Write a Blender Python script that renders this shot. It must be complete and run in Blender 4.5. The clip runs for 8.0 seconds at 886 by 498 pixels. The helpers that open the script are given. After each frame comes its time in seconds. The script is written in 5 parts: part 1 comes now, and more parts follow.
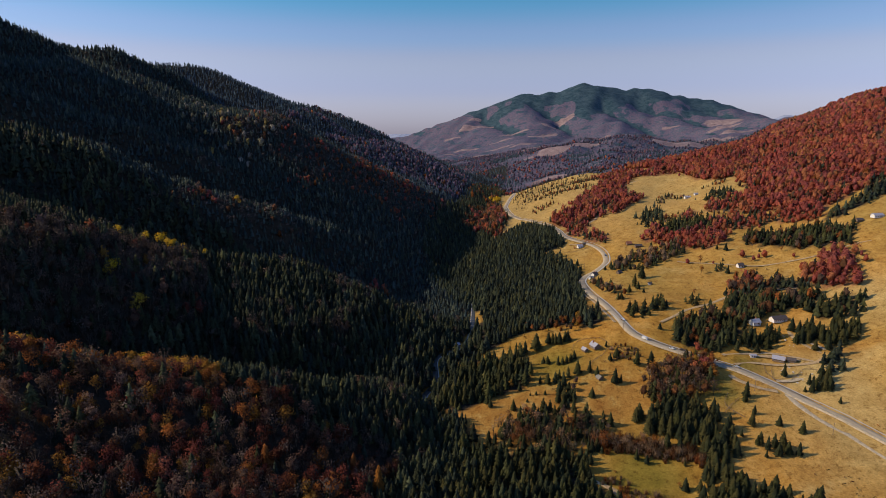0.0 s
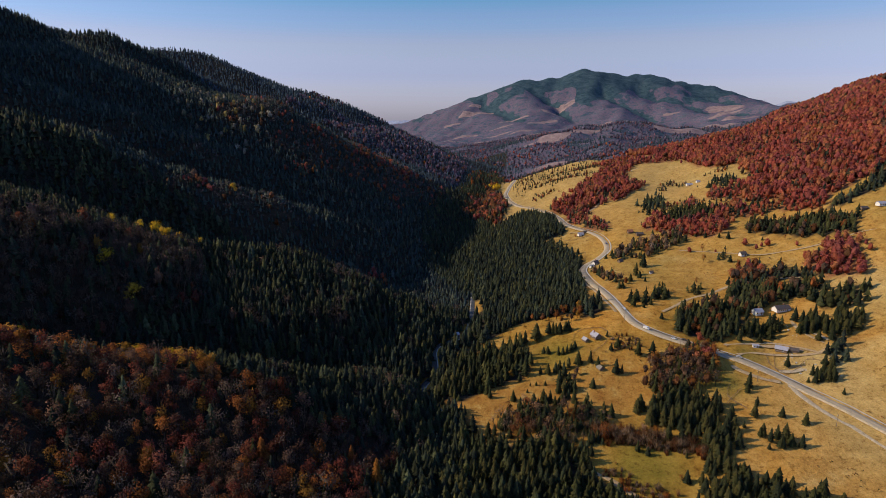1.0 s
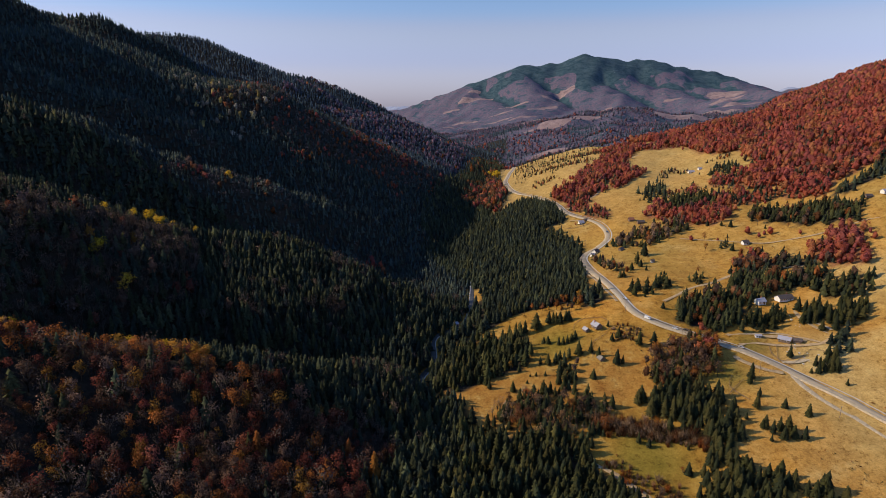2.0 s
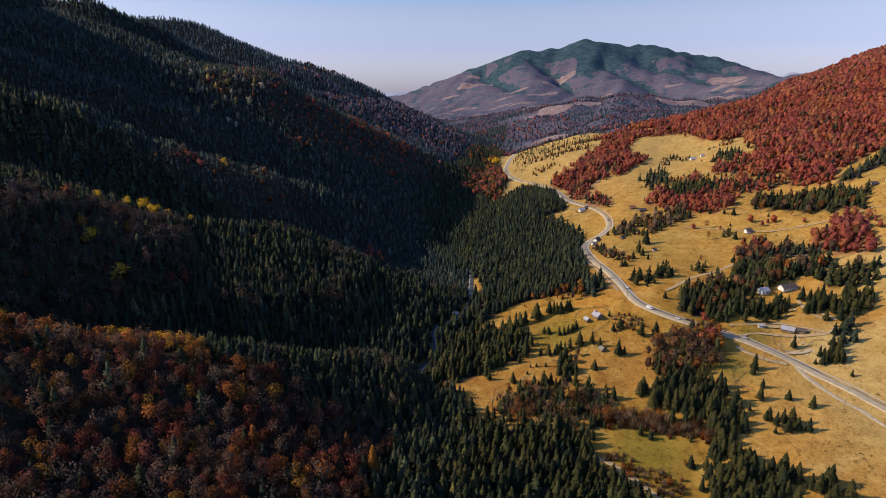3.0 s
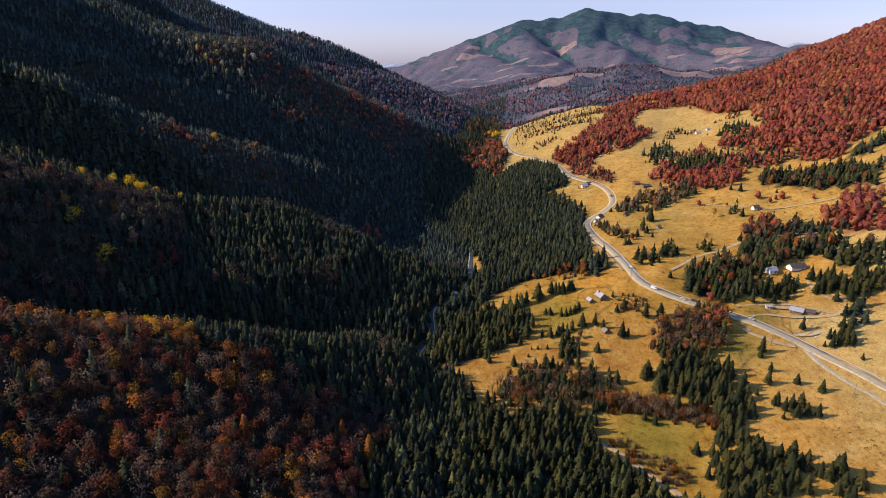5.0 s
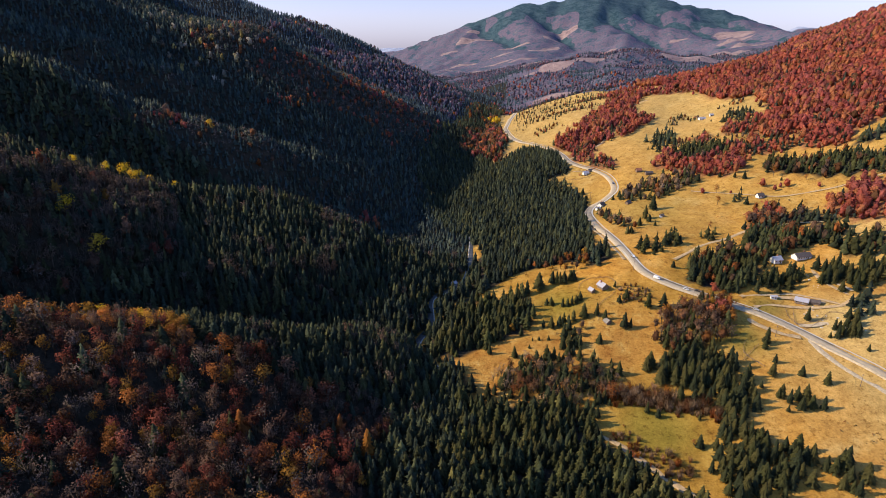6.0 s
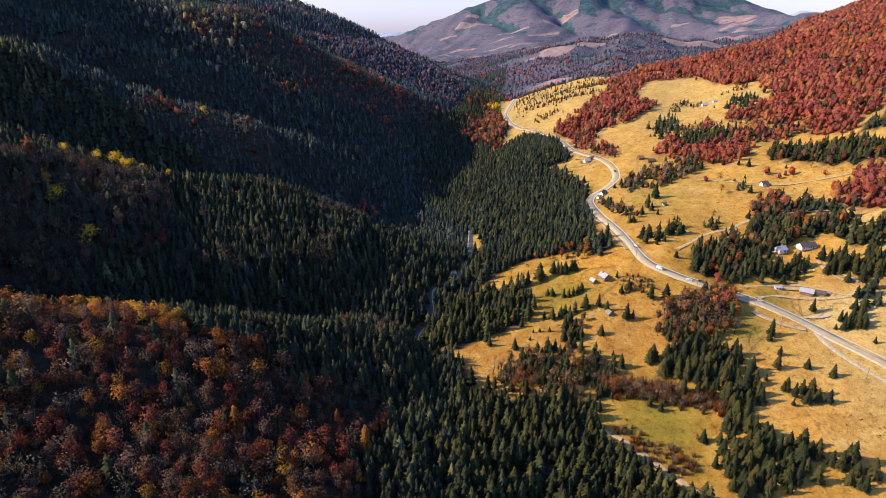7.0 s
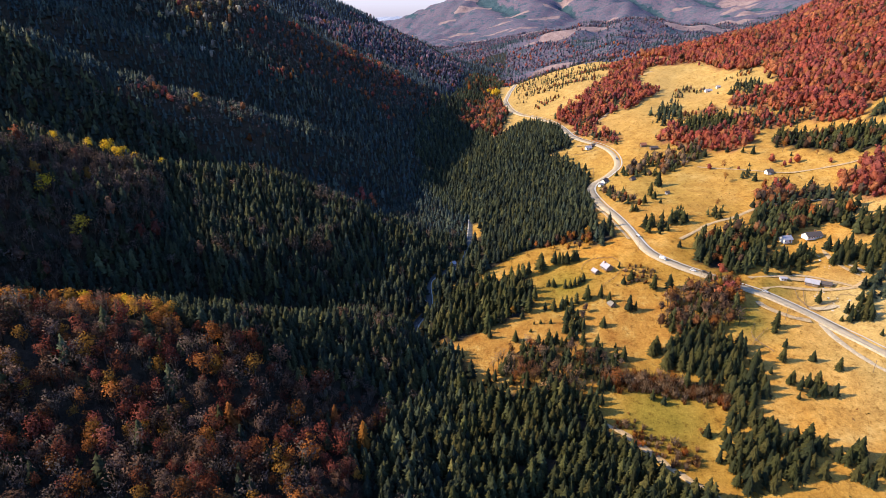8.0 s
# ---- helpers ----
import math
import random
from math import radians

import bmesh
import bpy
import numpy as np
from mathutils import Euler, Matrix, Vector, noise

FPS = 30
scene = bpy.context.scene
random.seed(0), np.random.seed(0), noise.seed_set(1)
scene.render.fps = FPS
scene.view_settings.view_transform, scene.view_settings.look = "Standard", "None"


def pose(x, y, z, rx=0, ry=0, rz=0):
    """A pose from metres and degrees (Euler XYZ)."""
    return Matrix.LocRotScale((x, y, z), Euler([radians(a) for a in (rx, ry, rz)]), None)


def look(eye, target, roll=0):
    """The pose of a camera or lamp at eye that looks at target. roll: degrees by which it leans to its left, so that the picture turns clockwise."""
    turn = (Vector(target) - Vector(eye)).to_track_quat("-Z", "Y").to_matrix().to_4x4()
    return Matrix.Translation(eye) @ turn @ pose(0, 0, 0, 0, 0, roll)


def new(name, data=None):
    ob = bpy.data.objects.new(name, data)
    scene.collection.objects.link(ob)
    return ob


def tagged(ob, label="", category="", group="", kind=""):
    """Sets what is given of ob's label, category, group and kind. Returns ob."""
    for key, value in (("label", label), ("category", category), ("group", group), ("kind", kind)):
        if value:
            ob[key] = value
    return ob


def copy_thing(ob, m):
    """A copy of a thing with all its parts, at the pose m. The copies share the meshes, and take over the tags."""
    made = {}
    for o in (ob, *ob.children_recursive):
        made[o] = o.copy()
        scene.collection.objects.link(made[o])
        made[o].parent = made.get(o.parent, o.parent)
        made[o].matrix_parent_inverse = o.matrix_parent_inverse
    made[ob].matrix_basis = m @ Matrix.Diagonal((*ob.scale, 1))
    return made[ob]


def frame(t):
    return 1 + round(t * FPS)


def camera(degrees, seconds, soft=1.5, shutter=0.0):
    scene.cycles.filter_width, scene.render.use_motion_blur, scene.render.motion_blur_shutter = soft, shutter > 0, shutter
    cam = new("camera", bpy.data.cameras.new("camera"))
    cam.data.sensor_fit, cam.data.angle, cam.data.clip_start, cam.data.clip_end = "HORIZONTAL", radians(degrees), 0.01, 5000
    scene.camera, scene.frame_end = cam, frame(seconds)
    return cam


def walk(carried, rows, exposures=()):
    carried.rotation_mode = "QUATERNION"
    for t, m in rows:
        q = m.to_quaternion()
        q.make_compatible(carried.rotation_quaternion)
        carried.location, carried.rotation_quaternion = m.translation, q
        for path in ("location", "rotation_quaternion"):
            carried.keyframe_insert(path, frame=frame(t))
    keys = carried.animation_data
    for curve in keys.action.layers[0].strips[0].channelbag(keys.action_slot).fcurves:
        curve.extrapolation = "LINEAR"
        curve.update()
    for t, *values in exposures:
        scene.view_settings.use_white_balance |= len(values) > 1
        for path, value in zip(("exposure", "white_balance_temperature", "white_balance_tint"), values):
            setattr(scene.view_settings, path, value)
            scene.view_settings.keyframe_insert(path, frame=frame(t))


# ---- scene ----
# ---- the camera and its flight ----
cam = camera(76.0, 8.0, soft=0.7)
walk(cam, [
    (0.0, pose(0.00, 0.00, 200.00, 78.40, -0.00, 0.00)),
    (0.5, pose(0.16, 3.19, 200.05, 77.76, -0.00, -0.02)),
    (1.0, pose(0.31, 6.43, 200.10, 77.08, -0.01, -0.04)),
    (1.5, pose(0.44, 9.69, 200.14, 76.42, -0.02, -0.08)),
    (3.0, pose(0.75, 19.72, 200.22, 74.40, 0.00, -0.18)),
    (3.5, pose(0.83, 23.13, 200.23, 73.76, 0.01, -0.21)),
    (4.0, pose(0.89, 26.58, 200.23, 73.08, 0.02, -0.23)),
    (4.5, pose(0.94, 30.07, 200.23, 72.41, 0.02, -0.27)),
    (6.0, pose(1.00, 40.75, 200.19, 70.32, 0.05, -0.35)),
    (6.5, pose(1.00, 44.38, 200.16, 69.66, 0.05, -0.40)),
    (7.0, pose(0.98, 48.05, 200.12, 68.95, 0.05, -0.44)),
    (7.5, pose(0.94, 51.76, 200.08, 68.27, 0.05, -0.48)),
    (8.0, pose(0.89, 55.50, 200.03, 67.56, 0.06, -0.54)),
], exposures=[(0.0, -0.30), (4.0, 0.17), (6.0, 0.47), (8.0, 0.83)])

# ---- sky and sun ----
SUN_ELEV, SUN_AZ = 32.5, -88.0          # degrees; azimuth clockwise from +y
world = bpy.data.worlds.new("sky")
scene.world = world
world.use_nodes = True
wn = world.node_tree
sky = wn.nodes.new("ShaderNodeTexSky")
sky.sky_type, sky.sun_disc = "NISHITA", False
sky.sun_elevation, sky.sun_rotation = radians(SUN_ELEV), radians(SUN_AZ)
sky.air_density, sky.dust_density, sky.ozone_density = 1.0, 0.4, 3.0
wn.nodes["Background"].inputs[1].default_value = 0.145
# clear autumn air: teal overhead, lilac near the horizon
way = wn.nodes.new("ShaderNodeTexCoord")
split = wn.nodes.new("ShaderNodeSeparateXYZ")
wn.links.new(way.outputs["Generated"], split.inputs[0])
hue = wn.nodes.new("ShaderNodeValToRGB")
hue.color_ramp.interpolation = "EASE"
for p in (0.05, 0.1, 0.2, 0.5):
    hue.color_ramp.elements.new(p)
for e, (p, c) in zip(hue.color_ramp.elements, ((0.0, (0.62, 0.62, 1.02, 1)), (0.06, (0.82, 0.71, 0.98, 1)), (0.12, (1.02, 0.82, 0.92, 1)), (0.155, (0.84, 0.84, 1.0, 1)), (0.215, (0.42, 0.84, 0.98, 1)), (0.5, (0.90, 0.98, 1.26, 1)))):
    e.position, e.color = p, c
wn.links.new(split.outputs[2], hue.inputs[0])
tinted = wn.nodes.new("ShaderNodeMix")
tinted.data_type, tinted.blend_type = "RGBA", "MULTIPLY"
tinted.inputs[0].default_value = 1.0
wn.links.new(sky.outputs[0], tinted.inputs[6])
wn.links.new(hue.outputs[0], tinted.inputs[7])
wn.links.new(tinted.outputs[2], wn.nodes["Background"].inputs[0])
sun = new("sun", bpy.data.lights.new("sun", "SUN"))
sun.data.energy, sun.data.angle, sun.data.color = 4.6, radians(0.6), (1.0, 0.82, 0.56)
to_sun = Vector((math.sin(radians(SUN_AZ)) * math.cos(radians(SUN_ELEV)),
                 math.cos(radians(SUN_AZ)) * math.cos(radians(SUN_ELEV)), math.sin(radians(SUN_ELEV))))
sun.matrix_world = look(to_sun * 100, (0, 0, 0))

# ---- materials ----
def nodes_of(name, rough=0.9, spec=0.2):
    m = bpy.data.materials.new(name)
    m.use_nodes = True
    nt = m.node_tree
    b = nt.nodes["Principled BSDF"]
    b.inputs["Roughness"].default_value = rough
    b.inputs["Specular IOR Level"].default_value = spec
    return m, nt, b


def noise_of(nt, scale, detail=4.0, rough=0.6, where="Object"):
    n = nt.nodes.new("ShaderNodeTexNoise")
    n.inputs["Scale"].default_value, n.inputs["Detail"].default_value, n.inputs["Roughness"].default_value = scale, detail, rough
    c = nt.nodes.new("ShaderNodeTexCoord")
    nt.links.new(c.outputs[where], n.inputs["Vector"])
    return n.outputs["Fac"]


def ramp(nt, fac, *stops):
    r = nt.nodes.new("ShaderNodeValToRGB")
    el = r.color_ramp.elements
    while len(el) < len(stops):
        el.new(0.5)
    for e, (p, c) in zip(el, stops):
        e.position, e.color = p, (*c, 1) if len(c) == 3 else c
    nt.links.new(fac, r.inputs[0])
    return r.outputs[0]


def mixed(nt, fac, a, b, mode="MIX"):
    n = nt.nodes.new("ShaderNodeMix")
    n.data_type, n.blend_type = "RGBA", mode
    for value, slot in ((fac, n.inputs[0]), (a, n.inputs[6]), (b, n.inputs[7])):
        if isinstance(value, (int, float)):
            slot.default_value = value
        elif isinstance(value, tuple):
            slot.default_value = (*value, 1)
        else:
            nt.links.new(value, slot)
    return n.outputs[2]


def attribute(nt, name):
    a = nt.nodes.new("ShaderNodeAttribute")
    a.attribute_name = name
    return a


def bump(nt, b, fac, strength, dist):
    n = nt.nodes.new("ShaderNodeBump")
    n.inputs["Strength"].default_value, n.inputs["Distance"].default_value = strength, dist
    nt.links.new(fac, n.inputs["Height"])
    nt.links.new(n.outputs[0], b.inputs["Normal"])


def simple(name, col, rough=0.8, scale=3.0, spread=0.25, spec=0.3, metal=0.0):
    """A plain surface with blotches and fine grain."""
    m, nt, b = nodes_of(name, rough, spec)
    lo, hi = tuple(c * (1 - spread) for c in col), tuple(min(1, c * (1 + spread)) for c in col)
    f = noise_of(nt, scale, 6.0)
    nt.links.new(ramp(nt, f, (0.3, lo), (0.7, hi)), b.inputs["Base Color"])
    b.inputs["Metallic"].default_value = metal
    bump(nt, b, noise_of(nt, scale * 6), 0.3, 0.02)
    return m


def grass():
    m, nt, b = nodes_of("dry_grass", 0.95, 0.1)
    big, mid, fine = noise_of(nt, 0.012, 5), noise_of(nt, 0.09, 6, 0.7), noise_of(nt, 0.9, 5, 0.75)
    gold = ramp(nt, mid, (0.30, (0.351, 0.158, 0.027)), (0.5, (0.502, 0.259, 0.051)), (0.7, (0.619, 0.349, 0.088)))
    rust = ramp(nt, mid, (0.3, (0.285, 0.124, 0.027)), (0.55, (0.414, 0.227, 0.055)), (0.72, (0.506, 0.381, 0.145)))
    green = ramp(nt, mid, (0.3, (0.152, 0.119, 0.019)), (0.7, (0.285, 0.208, 0.038)))
    pale = ramp(nt, mid, (0.3, (0.434, 0.300, 0.110)), (0.7, (0.555, 0.414, 0.180)))
    # leaf litter, darkened to near black for the shade between trees
    litter_shade = ramp(nt, mid, (0.3, (0.022, 0.021, 0.018)), (0.7, (0.048, 0.040, 0.030)))
    russet = ramp(nt, mid, (0.3, (0.17, 0.068, 0.042)), (0.7, (0.27, 0.115, 0.066)))
    # far woods, fields and pines: blue-mauve haze is painted into their colours
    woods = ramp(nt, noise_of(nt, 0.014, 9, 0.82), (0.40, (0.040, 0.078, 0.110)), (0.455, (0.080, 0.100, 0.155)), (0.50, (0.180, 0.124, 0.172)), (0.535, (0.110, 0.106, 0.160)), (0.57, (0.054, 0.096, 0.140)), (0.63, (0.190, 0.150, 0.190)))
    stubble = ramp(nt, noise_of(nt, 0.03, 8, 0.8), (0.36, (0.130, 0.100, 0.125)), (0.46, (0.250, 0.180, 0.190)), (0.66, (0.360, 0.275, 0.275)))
    # pale blue haze painted over the farthest hills
    distant_haze = ramp(nt, big, (0.3, (0.34, 0.40, 0.55)), (0.7, (0.40, 0.45, 0.60)))
    ragged = noise_of(nt, 0.04, 8, 0.75)
    pine_shade = ramp(nt, noise_of(nt, 0.03, 8, 0.75), (0.42, (0.024, 0.058, 0.084)), (0.58, (0.062, 0.104, 0.134)))
    col = mixed(nt, ramp(nt, big, (0.42, (0, 0, 0)), (0.62, (0.5, 0.5, 0.5))), gold, green)
    col = mixed(nt, ramp(nt, noise_of(nt, 0.02, 7, 0.65), (0.50, (0, 0, 0)), (0.68, (0.75, 0.75, 0.75))), col, rust)
    col = mixed(nt, ramp(nt, noise_of(nt, 0.035, 6, 0.6), (0.55, (0, 0, 0)), (0.72, (0.6, 0.6, 0.6))), col, pale)
    for name, c in (("rust", rust), ("green", green), ("pale", pale), ("woods", woods), ("pine_shade", pine_shade), ("stubble", stubble), ("litter_shade", litter_shade), ("russet", russet), ("distant_haze", distant_haze)):
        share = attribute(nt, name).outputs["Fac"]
        if name in ("woods", "pine_shade", "stubble"):        # crisp, uneven borders
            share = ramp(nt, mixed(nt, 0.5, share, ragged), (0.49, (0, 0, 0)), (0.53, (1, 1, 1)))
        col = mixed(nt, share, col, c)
    tuft = noise_of(nt, 0.28, 6, 0.8)
    col = mixed(nt, 0.75, col, ramp(nt, fine, (0.30, (0.62, 0.57, 0.50)), (0.68, (1.28, 1.28, 1.25))), "MULTIPLY")
    col = mixed(nt, 0.8, col, ramp(nt, tuft, (0.37, (0.46, 0.37, 0.28)), (0.46, (1.0, 0.98, 0.95)), (0.7, (1.2, 1.18, 1.12))), "MULTIPLY")
    nt.links.new(col, b.inputs["Base Color"])
    bump(nt, b, mixed(nt, 0.6, fine, tuft), 0.9, 1.1)
    return m


def leaf():
    """Leaves and needles: the colour of the tree comes with the mesh."""
    m, nt, b = nodes_of("leaf", 0.85, 0.15)
    col = attribute(nt, "tint").outputs["Color"]
    f = noise_of(nt, 0.8, 4, 0.7)
    col = mixed(nt, 0.8, col, ramp(nt, f, (0.3, (0.6, 0.6, 0.6)), (0.7, (1.35, 1.35, 1.35))), "MULTIPLY")
    twigs = noise_of(nt, 3.5, 3, 0.7)
    nt.links.new(mixed(nt, 0.8, col, ramp(nt, twigs, (0.32, (0.62, 0.62, 0.62)), (0.68, (1.4, 1.38, 1.32))), "MULTIPLY"), b.inputs["Base Color"])
    # thin leaves let some light through
    glow, both = nt.nodes.new("ShaderNodeBsdfTranslucent"), nt.nodes.new("ShaderNodeMixShader")
    nt.links.new(b.inputs["Base Color"].links[0].from_socket, glow.inputs[0])
    both.inputs[0].default_value = 0.38
    nt.links.new(b.outputs[0], both.inputs[1])
    nt.links.new(glow.outputs[0], both.inputs[2])
    nt.links.new(both.outputs[0], nt.nodes["Material Output"].inputs[0])
    return m


GRASS = grass()
LEAF = leaf()
BARK = simple("bark", (0.11, 0.085, 0.065), 0.9, 2.0, 0.4)

ASPHALT = simple("asphalt", (0.36, 0.30, 0.22), 0.95, 0.4, 0.15, 0.1)
GRAVEL = simple("gravel", (0.46, 0.37, 0.25), 0.95, 0.7, 0.3)
EARTH = simple("bare_earth", (0.42, 0.30, 0.165), 0.95, 0.6, 0.35)
STONE = simple("pale_stone", (0.5, 0.46, 0.4), 0.9, 0.8, 0.3)
PAINT = simple("road_paint", (0.55, 0.52, 0.46), 0.7, 2.0, 0.12)
ROOF_PALE = simple("pale_sheet_roof", (0.36, 0.35, 0.40), 0.55, 1.2, 0.12, 0.5)
ROOF_DARK = simple("dark_tile_roof", (0.10, 0.08, 0.075), 0.8, 1.5, 0.3)
ROOF_RED = simple("rusty_roof", (0.30, 0.12, 0.07), 0.8, 1.5, 0.3)
PLASTER = simple("white_plaster", (0.78, 0.75, 0.70), 0.85, 0.8, 0.08)
ROOF_GREY = simple("grey_shingle_roof", (0.22, 0.20, 0.18), 0.85, 1.5, 0.25)
TIMBER = simple("weathered_timber", (0.20, 0.14, 0.10), 0.85, 1.5, 0.35)
STEEL = simple("galvanised_steel", (0.34, 0.34, 0.34), 0.55, 3.0, 0.1, 0.5, 0.5)
RUBBER = simple("rubber", (0.03, 0.03, 0.03), 0.8, 5.0, 0.2)
GLASS = simple("dark_glass", (0.02, 0.025, 0.03), 0.08, 1.0, 0.1, 0.6)


def water():
    m, nt, b = nodes_of("river_water", 0.35, 0.15)
    f = noise_of(nt, 0.5, 6)
    nt.links.new(ramp(nt, f, (0.35, (0.05, 0.055, 0.055)), (0.62, (0.10, 0.10, 0.10)), (0.76, (0.35, 0.35, 0.35))), b.inputs["Base Color"])
    bump(nt, b, noise_of(nt, 1.2, 5), 0.5, 0.3)
    return m


WATER = water()

# ---- the lie of the land ----
RIVER = ((-200, -30), (150, -20), (230, 2), (265, -6), (295, 6), (320, -8), (345, -2), (372, -15), (395, -6), (420, -5), (445, 18), (470, 25), (540, 30), (580, 16), (640, -17),
         (700, -20), (800, 0), (950, 25), (1200, 80), (1600, 150), (2500, 260), (4900, 500))


def river_x(y):
    return np.interp(y, [p[0] for p in RIVER], [p[1] for p in RIVER])


# crests of spurs and ridges: points (x, y, z), slope of the flanks, roundness, width and slope of a gentler shelf
RIDGES = (
    (((-420, 120, 120), (-248, 187, 89), (-113, 217, 47), (-31, 245, 23), (-4, 252, 4)), 0.4, 30),
    (((-700, 120, 270), (-420, 190, 165), (-227, 255, 98), (-181, 266, 82), (-119, 284, 70), (-53, 329, 40), (-14, 334, 15)), 0.75, 8, 18, 0.45),
    (((-800, 250, 380), (-480, 330, 245), (-320, 375, 162), (-259, 408, 131), (-184, 430, 100), (-133, 462, 91), (-63, 463, 59), (3, 450, 22)), 1.25, 10, 70, 0.45),
    (((-800, 330, 410), (-529, 400, 280), (-362, 468, 203), (-308, 490, 191), (-277, 497, 174), (-243, 505, 158), (-208, 515, 143), (-171, 530, 129), (-135, 560, 112), (-94, 600, 87), (-44, 650, 56)), 1.25, 8, 18, 0.3),
    (((-707, 480, 386), (-438, 530, 257), (-389, 560, 232), (-317, 575, 206), (-263, 590, 183), (-240, 600, 173), (-200, 625, 155), (-157, 660, 139), (-107, 700, 117), (-50, 750, 83), (12, 790, 58)), 1.25, 8, 18, 0.3),
    (((-435, 700, 285), (-292, 745, 233), (-241, 765, 205), (-199, 790, 182), (-155, 835, 157), (-98, 890, 125), (-37, 930, 85), (24, 965, 48), (71, 990, 24)), 0.75, 10, 75, 0.22),
    # unseen western end raised steeply to keep the sun off the upper slopes
    (((-1400, 520, 800), (-800, 640, 560), (-560, 705, 352), (-526, 715, 334), (-501, 725, 322), (-478, 740, 305), (-450, 750, 299), (-420, 760, 302), (-408, 775, 295), (-389, 795, 285), (-375, 812, 280), (-350, 840, 261), (-321, 868, 246), (-252, 915, 216), (-174, 965, 180), (-131, 990, 152), (-85, 1020, 124), (-36, 1050, 89), (17, 1080, 55)), 0.95, 10),
    (((-1400, 800, 565), (-700, 850, 365), (-482, 950, 303), (-461, 1000, 304), (-415, 1050, 304), (-395, 1075, 298), (-353, 1100, 278), (-309, 1130, 261), (-260, 1150, 250), (-214, 1200, 221), (-163, 1250, 194), (-120, 1300, 166), (-60, 1380, 146), (0, 1430, 122), (62, 1450, 98), (108, 1450, 80), (150, 1400, 58)), 0.5, 20),
    (((1800, 500, 560), (1100, 800, 420), (825, 900, 303), (717, 950, 245), (675, 1000, 218), (625, 1050, 196), (532, 1050, 158), (422, 980, 138), (330, 960, 120)), 0.42, 40),
    (((195, 1700, 85), (381, 1800, 155), (605, 1900, 190), (717, 1900, 172), (841, 1800, 147), (1300, 1700, 200)), 0.3, 60),
    (((-900, 3800, 60), (-321, 3900, 145), (256, 4000, 338), (577, 4100, 446), (823, 4150, 468), (1012, 4200, 530), (1333, 4250, 494), (1558, 4250, 487), (1807, 4200, 432), (2051, 4100, 330), (2401, 4000, 232), (3200, 3800, 260)), 0.42, 30),
    (((1012, 4200, 530), (1060, 3700, 330), (980, 3200, 200), (800, 2800, 130)), 0.4, 40),
    (((577, 4100, 446), (520, 3600, 270), (430, 3100, 170), (330, 2600, 100)), 0.35, 60),
    (((1450, 4250, 490), (1480, 3700, 330), (1500, 3200, 240), (1350, 2700, 190)), 0.4, 50),
    (((1900, 4150, 400), (1850, 3500, 290), (1750, 2900, 260), (1700, 2300, 230)), 0.3, 60),
    (((2300, 4600, 260), (2700, 4500, 330), (3100, 4400, 280)), 0.3, 60),
    (((-1500, 4700, 160), (-700, 4750, 175), (-300, 4700, 185), (200, 4700, 180)), 0.15, 60),
)


def ridge_height(x, y, pts, slope, soft, shelf=0.0, gentle=0.0):
    # the flank falls gently over the shelf, then at the full slope
    best = np.full(x.shape, -1e9)
    for (ax, ay, az), (bx, by, bz) in zip(pts, pts[1:]):
        dx, dy = bx - ax, by - ay
        t = np.clip(((x - ax) * dx + (y - ay) * dy) / (dx * dx + dy * dy), 0, 1)
        d = np.hypot(x - ax - t * dx, y - ay - t * dy)
        fall = gentle * np.minimum(d, shelf) + slope * (np.sqrt(np.maximum(d - shelf, 0) ** 2 + soft * soft) - soft)
        best = np.maximum(best, az + t * (bz - az) - fall)
    return best


def wavy(x, y, size, seed):
    """Gentle sum of sines, about -1 to 1."""
    r = np.random.RandomState(seed)
    out = np.zeros_like(x)
    for i in range(7):
        a, s = r.uniform(0, 6.28), size * r.uniform(0.5, 1.6)
        out += np.sin((x * math.cos(a) + y * math.sin(a)) * 6.283 / s + r.uniform(0, 6.28))
    return out / 3.2


def knoll(x, y, cx, cy, radius, up):
    return up * np.exp(-((x - cx) ** 2 + (y - cy) ** 2) / radius ** 2)


def rib_at(x, y):
    """0 in the gullies of the far mountain, 1 on its ribs."""
    return np.abs(np.sin((x + 0.25 * (y - 3500) + 70 * wavy(x, y, 700, 8)) / 120))


